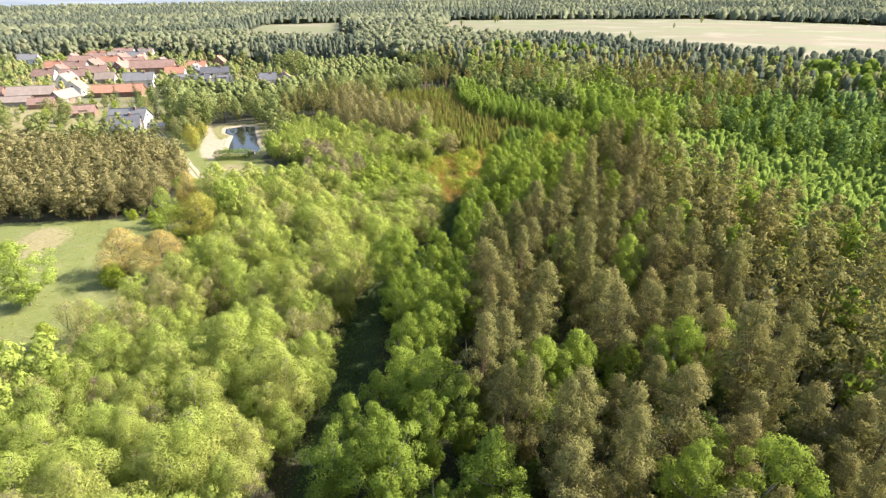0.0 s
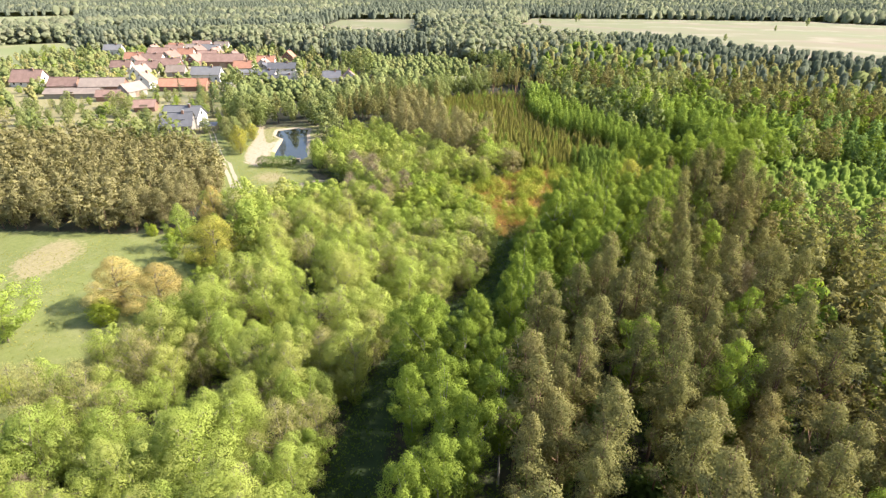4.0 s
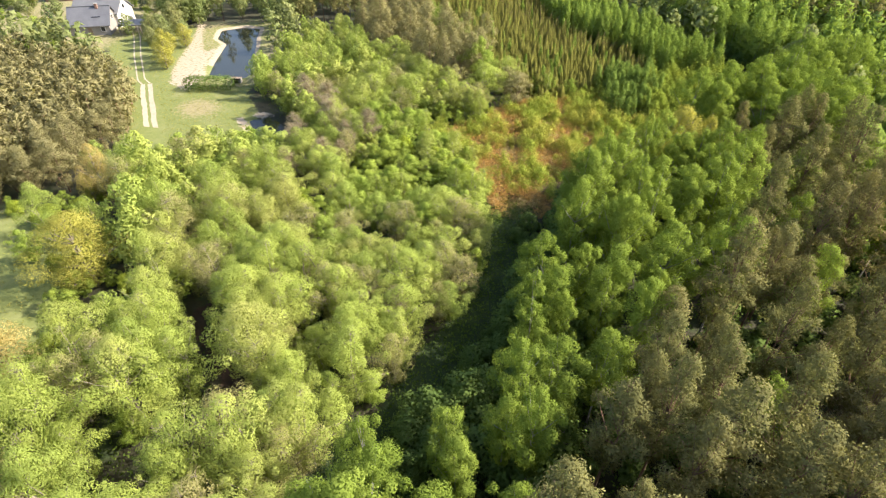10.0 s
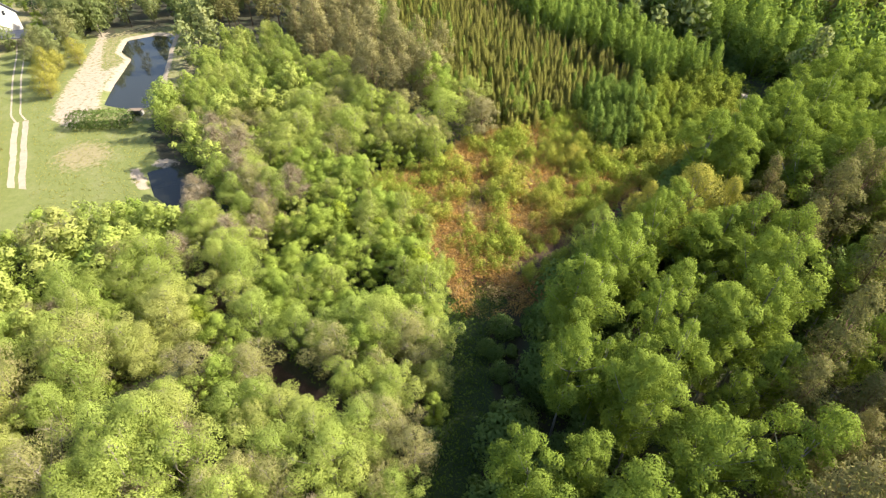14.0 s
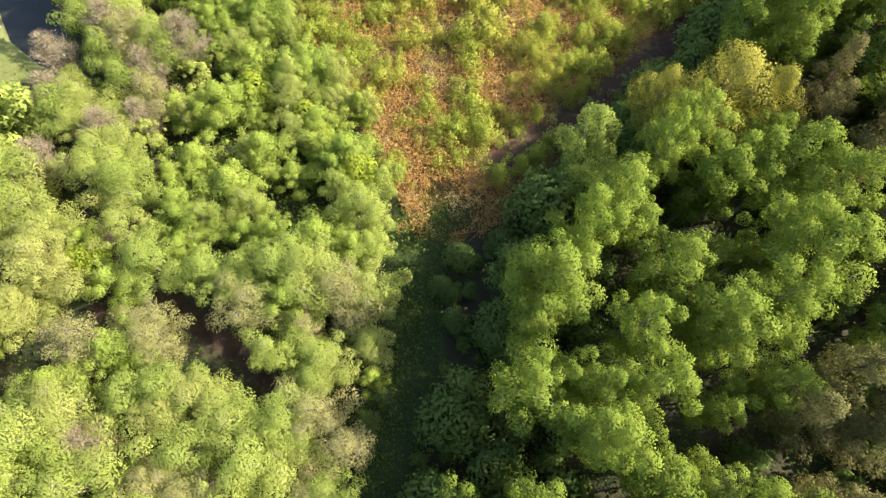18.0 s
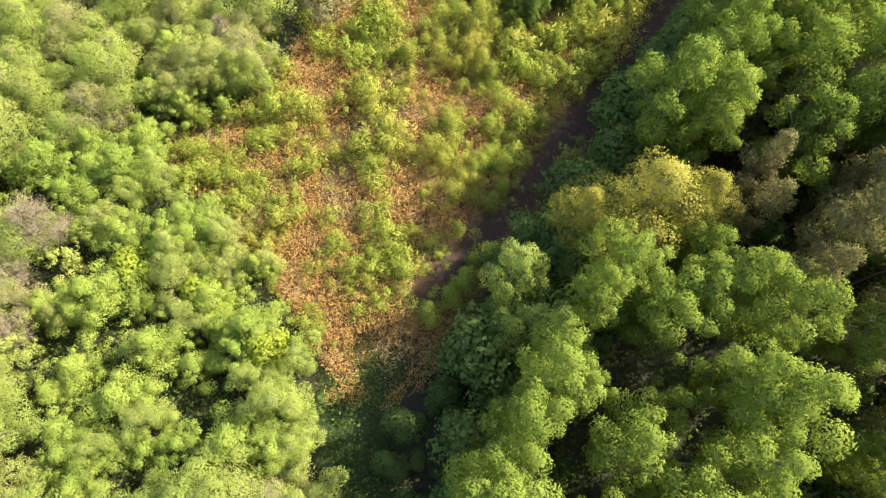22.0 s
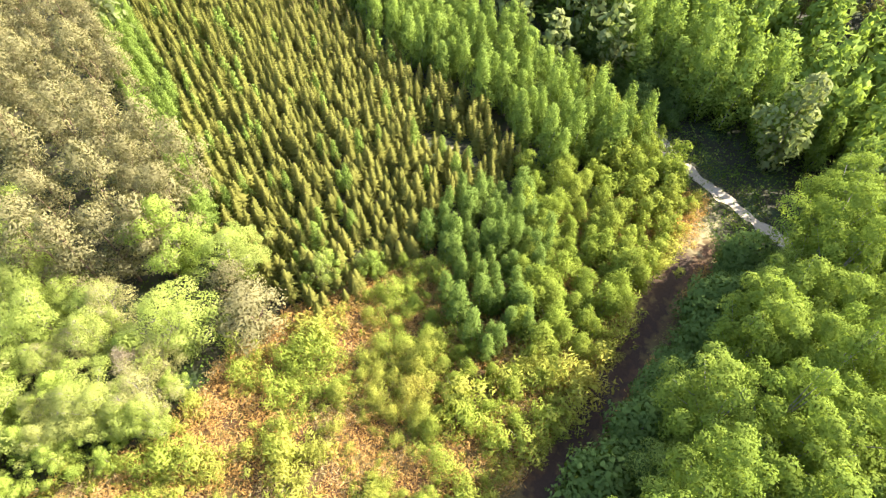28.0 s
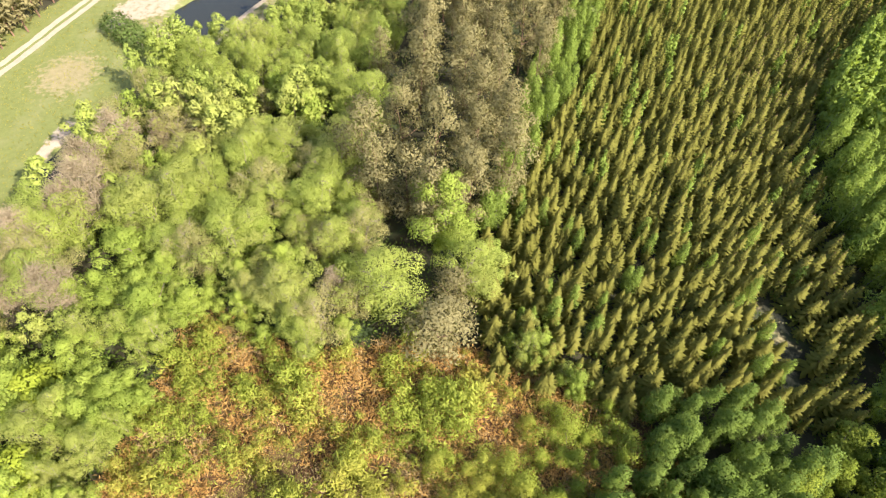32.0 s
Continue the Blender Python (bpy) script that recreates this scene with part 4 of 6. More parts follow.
def away(p, line, gap):
    return p[to_line(line, p[:, 0], p[:, 1]) > gap]


def out_of(p, poly, gap):
    return p[to_edge(poly, p[:, 0], p[:, 1]) < -gap]

# ---------------------------------------------------------------- the woods
ALDERS = [(-20, -10), (-28, 15), (-40, 27), (-47, 37), (-55, 46.5), (-60, 60), (-63.5, 72), (-68, 82), (-74, 90), (-81, 94), (-91, 97.5), (-104, 101), (-110.5, 101), (-104, 113), (-106, 125), (-109, 129), (-115, 128.5), (-114, 121), (-125, 117), (-146, 118), (-160, 122), (-172, 118), (-156, 98), (-148, 88), (-136, 86.5), (-121, 82), (-118, 79), (-126, 66), (-127, 58), (-118, 53), (-106, 50), (-96, 49.5), (-88.5, 46), (-87, 38), (-84, 32), (-80, 23), (-76, 14.5), (-72.5, 8), (-71, -6), (-60, -30), (-20, -34)]
PINES_E = [(-6, 6), (-16, 22), (-26, 34), (-36, 48), (-45, 60), (-45.5, 71), (-47, 84), (-49, 107), (-55.5, 116), (-63, 125), (-58, 134), (-58, 131), (-46, 129), (-22, 112), (2, 97), (30, 85), (75, 70), (75, -34), (-20, -34), (-20, -8)]
NORTH = [(-60, 168), (-75, 176), (-92, 183), (-119, 199), (-150, 217), (-200, 243), (-230, 262), (-240, 420), (-165, 392), (-112, 370), (-50, 370), (-10, 390), (120, 380), (110, 90), (75, 72), (30, 87), (2, 99), (-22, 114), (-44, 130), (-57, 136)]
WEST = [(-172, 118), (-160, 122), (-178, 142), (-172, 153), (-196, 184), (-179, 215), (-150, 213), (-200, 238), (-230, 258), (-300, 275), (-330, 230), (-300, 215), (-262, 190), (-258, 165), (-288, 142), (-270, 112), (-215, 97), (-200, 99), (-198, 114), (-186, 117)]
water = [POND, POND_2]

p = away(away(scatter(ALDERS, 3.1, [MAPLES]), STREAM, 1.3), STREAM_S, 2.3)
p = away(away(out_of(p, POND_2, 1.5), RIDE, 2.4), RIDE_S, 2.6)
VIEW_GAP = [(-136, 87), (-121, 86), (-113, 81), (-112, 76.5), (-120, 74), (-136, 78)]      # open bank of the small pond
for gx_, gy_, gr_ in ((-116.6, 127, 5.0), (-113, 123, 3.5), (-105, 125, 5.5), (-110, 124.5, 3.5), (-102, 121, 3)):
    p = p[np.hypot(p[:, 0] - gx_, p[:, 1] - gy_) > gr_]
p = p[~inside(VIEW_GAP, p[:, 0], p[:, 1])]
soil = np.array([noise.noise((x * 0.05, y * 0.05, 3.0)) for x, y in p])
pick = rng.uniform(0, 1, len(p))
near_pond = p[:, 0] < -140
grey_part = pick < np.clip(0.18 + 0.3 * soil, 0.05, 0.36)
low_edge = np.clip(1.0 - np.minimum(-to_edge(MEADOW_N, p[:, 0], p[:, 1]), -to_edge(POND_2, p[:, 0], p[:, 1])) / 16, 0, 1)


def lower(q, sel):
    k = np.minimum(1 - 0.42 * low_edge[sel], np.interp(q[:, 1], (52, 70), (1.0, 0.7)))
    q[:, 2] *= k
    q[:, 3] /= k ** 0.85
    return q


wood("sallow", lower(sized(p[grey_part & ~near_pond], 7.0, 11.5, 1.0, 1.5), grey_part & ~near_pond), 150, 120)
wood("alder", lower(sized(p[(pick < 0.66) & ~grey_part & ~near_pond], 7.5, 13.0, 1.0, 1.5), (pick < 0.66) & ~grey_part & ~near_pond), 220, 120)
wood("willow", lower(sized(p[(pick >= 0.66) & (pick < 0.84) & ~near_pond], 7, 12, 0.8, 1.2), (pick >= 0.66) & (pick < 0.84) & ~near_pond), 90, 120)
wood("maple", sized(p[(pick >= 0.84) & (pick < 0.96) & ~near_pond], 4.5, 7.5), 40, 120)
for j, (x, y) in enumerate(p[(pick >= 0.96) & ~near_pond]):
    plant("bare", j % 2, x, y, rng.uniform(5.5, 8.5))
bank = out_of(p[near_pond], POND, 5)
wood("willow", sized(bank[::2], 5, 8.5, 1.0, 1.4), 20, 140)
wood("alder", sized(bank[1::2], 5, 8.5, 1.1, 1.5), 20, 140)
for x, y, h in ((-119.9, 90, 10), (-108.5, 91, 8.5), (-128.5, 90, 9), (-113.5, 86.5, 9.5), (-124, 88.5, 9), (-116, 81, 8), (-112, 78.5, 8), (-105, 79.5, 8)):
    plant("bare", int(x) % 2, x, y, h, 1.1, "grey-brown leafless tree beside the small pond")

m_ = sized(away(scatter(MAPLES, 3.5, [VIEW_GAP]), RIDE, 2.9), 4.2, 6.8, 1.15, 1.6)
wood("maple", m_[::3], 40, 80)
wood("maple", m_[1::3], 40, 80)
wood("alder", m_[2::3] * np.array([1, 1, 1.05, 0.9]), 12, 80)
rim = scatter([(-80, 92), (-92, 95), (-113, 97), (-109, 113), (-110, 122), (-109, 132), (-100, 138), (-99, 130), (-102, 112), (-104, 103), (-90, 100), (-80, 97)], 2.6)
rim = rim[(np.hypot(rim[:, 0] + 105, rim[:, 1] - 125) > 6) & (to_edge(CLEARING, rim[:, 0], rim[:, 1]) < 0.8) & (to_edge(CLEARING, rim[:, 0], rim[:, 1]) > -4) & (to_line(RIDE, rim[:, 0], rim[:, 1]) > 2.8)]
wood("maple", sized(rim[::2], 2.5, 6, 0.8, 1.1), 40, 80)
wood("alder", sized(rim[1::2], 3.5, 7.5, 0.8, 1.1), 20, 80)
for x, y in ((-86.5, 93), (-93.5, 93.5), (-100, 92), (-96.5, 70.6)):
    plant("lime", 0, x, y, rng.uniform(4.5, 6.0), 0.9, "bright yellow-green young tree among maples")
for x, y, h in ((-90.5, 99, 5.0), (-85.8, 90.5, 6.5), (-93, 96.5, 6)):
    plant("alder", 1, x, y, h, 1.0)

b_ = sized(away(away(away(scatter(BIRCHES, 4.2), RIDE[:4], 6.0), RIDE[3:], 6.3), RIDE_S, 3.4), 12, 17.5, 0.72, 1.12)
b_[:, 2] = np.where(to_line(RIDE, b_[:, 0], b_[:, 1]) < 11, np.clip(b_[:, 2], 13, 16.5), b_[:, 2])
e_ = scatter(EDGE_E, 3.5)
e_ = e_[e_[:, 0] > -68.3]
pick = rng.uniform(0, 1, len(e_))
b_ = np.concatenate([b_, sized(e_, 15, 18.5, 0.95, 1.3)])
b_ = b_[(np.hypot(b_[:, 0] + 66.5, b_[:, 1] - 117.5) > 4.2) & (np.hypot(b_[:, 0] + 69.5, b_[:, 1] - 114.5) > 3.0)]
wood("birch", b_, 260, 80, 4)
gap_ = scatter([(-61, 126), (-56, 126), (-44, 131), (-53, 139), (-53, 168), (-58, 168), (-57, 150), (-60, 134)], 3.4)
wood("birch", sized(gap_[::2], 11, 17, 0.9, 1.3), 12, 80, 4)
wood("shade", sized(gap_[1::2], 3, 6, 1.0, 1.4), 10, 80, 2)
for x, y, h in ((-57.3, 133.5, 14), (-60, 131, 12.5)):
    plant("pine", 2, x, y, h, 1.9, "broad brownish pine among the birches")
plant("gold", 0, -66.5, 117.5, 15, 0.92, "tall oak with golden yellow young leaves among birches")
plant("shade", 0, -69.0, 96.0, 8.0, 0.75, "tall pale-flowering rowan beside the shaded ride")
plant("bare", 0, -30.5, 84.8, 16, 0.8, "dead grey pine with bare spreading branches")
plant("gold", 0, -62.8, 119.5, 14, 0.62, "tall oak with golden yellow young leaves among birches")
for x, y, h in ((-70.3, 103.8, 9.5), (-72.0, 107.6, 11.3), (-67.5, 105.5, 12)):
    plant("willow", int(h) % 3, x, y, h, 0.85, "light green fluffy tree at the clearing's edge")
plant("gold", 0, -69.5, 114.5, 12.5, 0.6, "tall oak with golden yellow young leaves among birches")

q_ = scatter(PINES_E, 4.1)
pick = rng.uniform(0, 1, len(q_))
pines = sized(q_[pick < 0.82], 14, 20.5, 0.8, 1.3)
wood("pine", pines, 215, 90, 4)
wood("birch", sized(q_[pick >= 0.88], 13, 18.5, 0.8, 1.1), 30, 90)
w_ = sized(scatter(PINES_W, 5.0), 10, 15.5, 0.8, 1.15)
wood("scots", w_, 60, 90, 3, "tall greyish olive pine beside the spruce rows", "pines beside the spruce rows")
for x, y, h in ((-54, 133, 20), (-51, 135.5, 19), (-56, 136, 18), (-52.5, 131, 17)):
    plant("birch", 1, x, y, h, 1.1)
plant("scots", 0, -104.6, 125.2, 7.5, 2.2, "low wide grey-green pine at the clearing's edge")
plant("scots", 1, -108.8, 126.5, 7.0, 1.6, "low wide grey-green pine at the clearing's edge")
plant("maple", 1, -116.4, 126, 11.5, 0.95, "round light green tree beside the spruce rows")

wood("willow", sized(scatter(EDGE_E, 5.2), 7, 11, 0.8, 1.1), 60, 80)
road_side = scatter([(-85, 179), (-92, 182.5), (-119, 198), (-150, 215), (-150, 224), (-118, 206), (-90, 191)], 3.2)
wood("sapling", sized(road_side[rng.uniform(0, 1, len(road_side)) < 0.6], 6, 12, 1.2, 1.8), 10, 80, 2)
under_pines = scatter(PINES_E, 3.8)
mass("shade", 1, sized(under_pines[to_line(AXIS, under_pines[:, 0], under_pines[:, 1]) < 42], 2, 5, 0.9, 1.4), 2)
wood("shade", sized(scatter([(-84, 178), (-93, 181.5), (-119, 197), (-119, 202), (-90, 188), (-82, 183)], 2.4), 2, 5), 30, 80, 2)

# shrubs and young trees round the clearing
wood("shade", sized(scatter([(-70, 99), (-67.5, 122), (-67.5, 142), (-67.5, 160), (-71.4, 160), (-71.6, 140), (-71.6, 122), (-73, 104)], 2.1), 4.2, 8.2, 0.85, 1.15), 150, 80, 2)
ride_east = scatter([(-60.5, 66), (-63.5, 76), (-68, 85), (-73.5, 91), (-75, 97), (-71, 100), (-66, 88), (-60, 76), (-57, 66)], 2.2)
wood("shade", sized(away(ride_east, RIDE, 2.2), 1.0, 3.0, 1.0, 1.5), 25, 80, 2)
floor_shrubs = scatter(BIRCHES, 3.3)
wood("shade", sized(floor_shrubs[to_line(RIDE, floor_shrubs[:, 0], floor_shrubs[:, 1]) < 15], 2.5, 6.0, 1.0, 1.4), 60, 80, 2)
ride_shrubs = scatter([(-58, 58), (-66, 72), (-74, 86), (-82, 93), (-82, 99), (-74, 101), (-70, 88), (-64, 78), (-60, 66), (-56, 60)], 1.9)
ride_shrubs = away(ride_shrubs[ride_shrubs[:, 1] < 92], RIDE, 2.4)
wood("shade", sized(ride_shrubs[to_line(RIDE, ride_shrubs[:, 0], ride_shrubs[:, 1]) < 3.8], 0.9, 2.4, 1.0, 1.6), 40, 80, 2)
clear_pts = scatter(CLEARING, 1.05, [POPLARS, ASPENS, SPRUCES], 0.5)
clear_pts = away(clear_pts[to_edge(CLEARING, clear_pts[:, 0], clear_pts[:, 1]) > -0.3], RIDE, 1.1)
patch = np.array([0.5 * noise.noise((x * 0.13, y * 0.13, 6.0)) + 1.1 * noise.noise((x * 0.36, y * 0.36, 6.0)) for x, y in clear_pts])
grow = np.clip((clear_pts[:, 1] - 100) / 40, 0, 1)
keep = rng.uniform(0, 1, len(clear_pts)) < np.clip(0.52 + 1.7 * patch + 0.12 * grow, 0.06, 0.92)
clear_pts, grow, patch = clear_pts[keep], grow[keep], patch[keep]
tall = rng.uniform(0.0, 1.0, len(clear_pts)) ** 1.6
wood("bush", np.concatenate([clear_pts, ((0.8 + 1.7 * tall) * (1 + 0.45 * grow) * np.clip(1 + 0.7 * patch, 0.7, 1.4))[:, None], rng.uniform(0.85, 1.5, (len(clear_pts), 1))], 1), 160, 200, 3)
wood("aspen", sized(scatter(ASPENS, 1.55, [SPRUCES]), 2.6, 5.2, 1.1, 1.6), 110, 200, 3)
wood("aspen", sized(scatter([(-97, 139), (-92, 147), (-84, 138), (-79, 140), (-79, 131), (-85, 127), (-93, 131)], 2.0, [POPLARS]), 1.8, 3.2, 1.1, 1.6), 50, 200, 3)
wood("aspen", sized(scatter([(-80, 173), (-86, 170), (-96, 177), (-104, 182), (-100, 183.5), (-90, 177.5)], 2.2), 3, 6, 1.1, 1.5), 12, 200, 3)
wood("teal", sized(scatter(POPLARS, 1.7), 4.0, 6.6, 1.1, 1.5), 90, 200, 2)
wood("sapling", sized(scatter(HEDGE_STRIP, 2.1), 5, 8), 60, 90, 2)
wood("sapling", sized(scatter(BIRCH_ROW, 2.1), 6.5, 9.5, 0.9, 1.25), 120, 90, 2)
rows = scatter(SPRUCES, 1.45, [GLADE, POPLARS, BIRCH_ROW, ASPENS, HEDGE_STRIP], row=(154, 1.05))
pick = rng.uniform(0, 1, len(rows))
wood("spruce", sized(rows[pick < 0.92], 2.3, 5.1, 0.85, 1.3), 290, 130, 4)
wood("sapling", sized(rows[pick > 0.955], 3.6, 5.4), 30, 130, 2)

# west: young pines, oaks and willow round the southern meadow
wood("scots", sized(away(scatter(PINEWOOD, 2.8), LANE, 2.4), 7.5, 10, 0.95, 1.3), 20, 130, 3)
plant("gold", 0, -101, 43.6, 11, 1.45)
plant("oak", 0, -97.5, 27.5, 9.0, 1.6)
plant("oak", 0, -91, 31.8, 9.5, 1.5)
plant("oak", 0, -121, 51, 10, 0.85)
edge_s = scatter([(-121, 48), (-128, 51), (-130, 56), (-126, 58), (-119, 54)], 3.6)
for j, (x, y) in enumerate(edge_s):
    plant(("gold", "willow", "mixed")[j % 3], 0, x, y, rng.uniform(5, 8), rng.uniform(0.7, 1.0) if j % 3 == 0 else 1.2, "young tree between the pine wood and the meadow")
for x, y in ((-186, 84), (-190, 81), (-182, 81.5), (-194, 86), (-187, 88), (-178, 80), (-199, 84), (-192, 90), (-174, 78.5)):
    plant("gold" if x > -190 else "mixed", 0, x, y, rng.uniform(5.0, 7.5), rng.uniform(1.0, 1.3), "low golden-brown tree beside the meadow lane")
plant("lime", 0, -94.6, 24.4, 4.6, 1.15, "bright yellow-green shrub beside budding oaks")
plant("lime", 0, -84.5, 11.5, 4.0, 0.8, "bright yellow-green shrub beside a willow")
plant("maple", 0, -98, 13, 11.5, 1.2, "large dense green tree with drooping foliage at the meadow's edge")
plant("willow", 1, -113.5, 42, 9.5, 1.1)
plant("willow", 2, -109, 47, 8, 1.0)
plant("maple", 1, -110, 39, 5.5, 1.0)
low_green = scatter([(-112, 46), (-104, 49), (-95, 47), (-89, 43), (-86, 36), (-80, 30), (-84, 27), (-92, 36), (-98, 38), (-108, 40)], 2.3)
low_green = np.concatenate([low_green, scatter([(-132, 34), (-127, 46), (-118, 53), (-112, 46), (-119, 41)], 2.6)])
wood("lime", sized(low_green[::4], 1.6, 3.2), 20, 200, 1)
wood("maple", sized(low_green[1::2], 2.0, 4.5, 0.9, 1.2), 30, 200, 2)
for x, y in ((-92, 2), (-88, 6), (-96, -2), (-100, 1), (-90, -4)):
    plant("scots", 0, x, y, 5.5, 1.2, "low brownish pine on the southern meadow")

# north and west woods
n_ = scatter(NORTH, 5.2, [SAPLINGS, LARCHES])
ROADSIDE = [(-58, 172), (-75, 179), (-92, 186), (-120, 202), (-112, 222), (-75, 205), (-50, 190)]
n_ = n_[~inside(ROADSIDE, n_[:, 0], n_[:, 1])]
r_ = away(away(scatter(ROADSIDE, 2.9, [LARCHES, SAPLINGS]), ROAD, 3.0), ROAD[1:4], 5)
wood("sapling", sized(r_, 8, 14, 1.0, 1.5), 30, 120, 2)
n_ = away(away(n_, ROAD, 3.2), ROAD[1:4], 7)
stand = np.array([noise.noise((x * 0.016, y * 0.016, 9.0)) for x, y in n_]) + rng.normal(size=len(n_)) * 0.16
kind_ = rng.uniform(0, 1, len(n_))
wood("birch", sized(n_[(stand > 0.06) & (n_[:, 1] < 320) & (kind_ < 0.3)], 13, 19, 0.9, 1.3), 0, 70)
wood("mixed", sized(n_[(stand > 0.06) & (n_[:, 1] < 320) & (kind_ >= 0.3)], 11, 17, 0.8, 1.1), 0, 70)
old = n_[(stand <= 0.06) & (n_[:, 1] < 320)]
deep = to_line(AXIS, old[:, 0], old[:, 1]) > 115
wood("pine", sized(old[~deep], 14, 19, 0.9, 1.35), 0, 115, 4)
mass("farpine", 3, sized(old[deep][::3], 13, 18, 1.0, 1.35))
mass("mixed", 3, sized(old[deep][1::3], 11, 16, 0.9, 1.2))
mass("pine", 3, sized(old[deep][2::3], 13, 18, 1.0, 1.3))
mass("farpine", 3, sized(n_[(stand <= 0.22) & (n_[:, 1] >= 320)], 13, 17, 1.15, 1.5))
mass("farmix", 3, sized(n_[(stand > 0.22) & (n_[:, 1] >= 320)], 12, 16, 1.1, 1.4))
wood("sapling", sized(scatter(SAPLINGS, 1.85), 7, 9.5, 1.05, 1.5), 0, 20, 2)
l_ = scatter(LARCHES, 3.9, jitter=0.6)
pick = rng.uniform(0, 1, len(l_))
wood("larch", sized(l_[pick < 0.6], 9, 15, 1.0, 1.5), 0, 120, 3)
wood("birch", sized(l_[pick >= 0.6], 8, 13, 0.9, 1.3), 0, 120)
v_ = out_of(away(scatter(WEST, 5.4, [SMALL_FIELD, PINES_W, SPRUCES]), ROAD, 4), POND, 3)
stand = np.array([noise.noise((x * 0.02, y * 0.02, 5.0)) for x, y in v_]) + rng.normal(size=len(v_)) * 0.15
low = v_[:, 0] < -205
wood("mixed", sized(v_[(stand > -0.15) & ~low], 8, 14, 0.9, 1.25), 40, 150)
wood("mixed", sized(v_[low], 4.5, 8, 1.0, 1.4), 0, 50)
wood("pine", sized(v_[(stand <= -0.15) & ~low], 11, 14), 0, 150, 4)
mass("mixed", 1, sized(scatter([(-214, 90), (-222, 96), (-206, 104), (-199, 104), (-202, 97)], 5.5), 11, 15))

def fallen_log(x0, y0, x1, y1, r, label):
    """A dead trunk that lies on the forest floor, with the stubs of its branches."""
    top = tagged(new("fallen_log"), label, "fallen log", "fallen logs")
    a, b = np.array([x0, y0, 0.3 + float(rise(x0, y0))]), np.array([x1, y1, 0.22 + float(rise(x1, y1))])
    mid = (a + b) / 2
    trunk = new("trunk", quad_mesh("log_trunk", *tube([a - mid, (a - mid) * 0.4 + np.array([0.1, 0, 0.05]), (b - mid) * 0.4, b - mid], [r, r * 0.85, r * 0.6, r * 0.25], 8), [BARK["grey"]], smooth=True))
    trunk.parent = top
    way = b - a
    for i in range(7):
        p = a - mid + way * (0.3 + 0.09 * i)
        out = np.array([-way[1], way[0], 0]) / np.linalg.norm(way) * (1 if i % 2 else -1)
        stub = new("branch_stub", quad_mesh("log_stub", *tube([p, p + out * 0.5 + np.array([0, 0, 0.35]), p + out * 0.9 + np.array([0, 0, 0.9])], [r * 0.25, r * 0.18, 0.01], 4), [BARK["grey"]], smooth=True))
        stub.parent = top
    top.matrix_basis = pose(*mid)
    return top


fallen_log(-45.7, 115.3, -48.6, 107.0, 0.2, "dark dead trunk lying between pines and birches")
fallen_log(-43.3, 107.7, -48.3, 101.8, 0.17, "dark dead trunk lying between pines and birches")

# the wide country beyond
r_, a_ = [], []
r = 112.0
while r < 2450:
    step = max(6.5, r / 72)
    n = int(2 * math.pi * r / step)
    r_.append(r + rng.uniform(-0.45, 0.45, n) * step)
    a_.append((np.arange(n) + rng.uniform(-0.4, 0.4, n)) * 2 * math.pi / n)
    r += step * 0.9
r_, a_ = np.concatenate(r_), np.concatenate(a_)
X, Y = -60 + r_ * np.cos(a_), 80 + r_ * np.sin(a_)
ok = np.ones(len(X), bool)
for q in [NORTH, WEST, VILLAGE, PINEWOOD, ALDERS, PINES_E, MEADOW_N, MEADOW_S, SPRUCES, BIRCH_ROW, PINES_W, CLEARING, LARCHES, SAPLINGS, [(-330, 230), (-300, 275), (-240, 290), (-262, 262)]] + [f[0] for f in FIELDS.values()]:
    ok &= ~inside(q, X, Y)
yaw = np.degrees(np.arctan2(-X, Y))
seen = (yaw > -25) & (yaw < 105)
ok &= seen | (r_ < 300)
X, Y, D = X[ok], Y[ok], r_[ok]
stand = np.array([noise.noise((x * 0.006, y * 0.006, 2.0)) for x, y in zip(X, Y)]) + rng.normal(size=len(X)) * 0.12
stand += np.where((X < -250) & (D < 520), 0.3, 0.0) + np.where((D > 700), -0.25, 0.0)
pts = np.stack([X, Y, rng.uniform(11, 17, len(X)), rng.uniform(1.1, 1.5, len(X)) * np.clip(D / 420, 1.0, 1.6)], -1)
g2 = D < 640
g1 = (D < 300) & (yaw[ok] > -25) & (yaw[ok] < 105)
mass("mixed", 2, pts[g1] * np.array([1, 1, 0.8, 0.9]))
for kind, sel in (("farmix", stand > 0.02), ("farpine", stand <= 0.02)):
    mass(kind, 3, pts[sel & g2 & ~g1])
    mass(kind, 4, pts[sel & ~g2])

# beyond 600 m the crowns close to one uneven canopy, in the haze-tinted colours
rings = 590 * 1.0125 ** np.arange(112)
turns = np.radians(np.arange(-18, 104, 0.36))
RR, TT = (q.ravel() for q in np.meshgrid(rings, turns, indexing="ij"))
RR = RR * (1 + 0.005 * rng.normal(size=RR.shape))
TT = TT + 0.0018 * rng.normal(size=TT.shape)
CX, CY = -60 - RR * np.sin(TT), 80 + RR * np.cos(TT)
open_land = np.zeros(len(CX), bool)
for q in FIELDS.values():
    open_land |= to_edge(q[0], CX, CY) > -6
open_land |= inside(VILLAGE, CX, CY) | inside(NORTH, CX, CY)
roll = np.array([noise.noise((x * 0.003, y * 0.003, 4.0)) for x, y in zip(CX, CY)])
CZ = np.where(open_land, -3.0, 6.5 + 0.9 * rng.normal(size=len(CX)).clip(-1.4, 1.8) + 4 * roll)
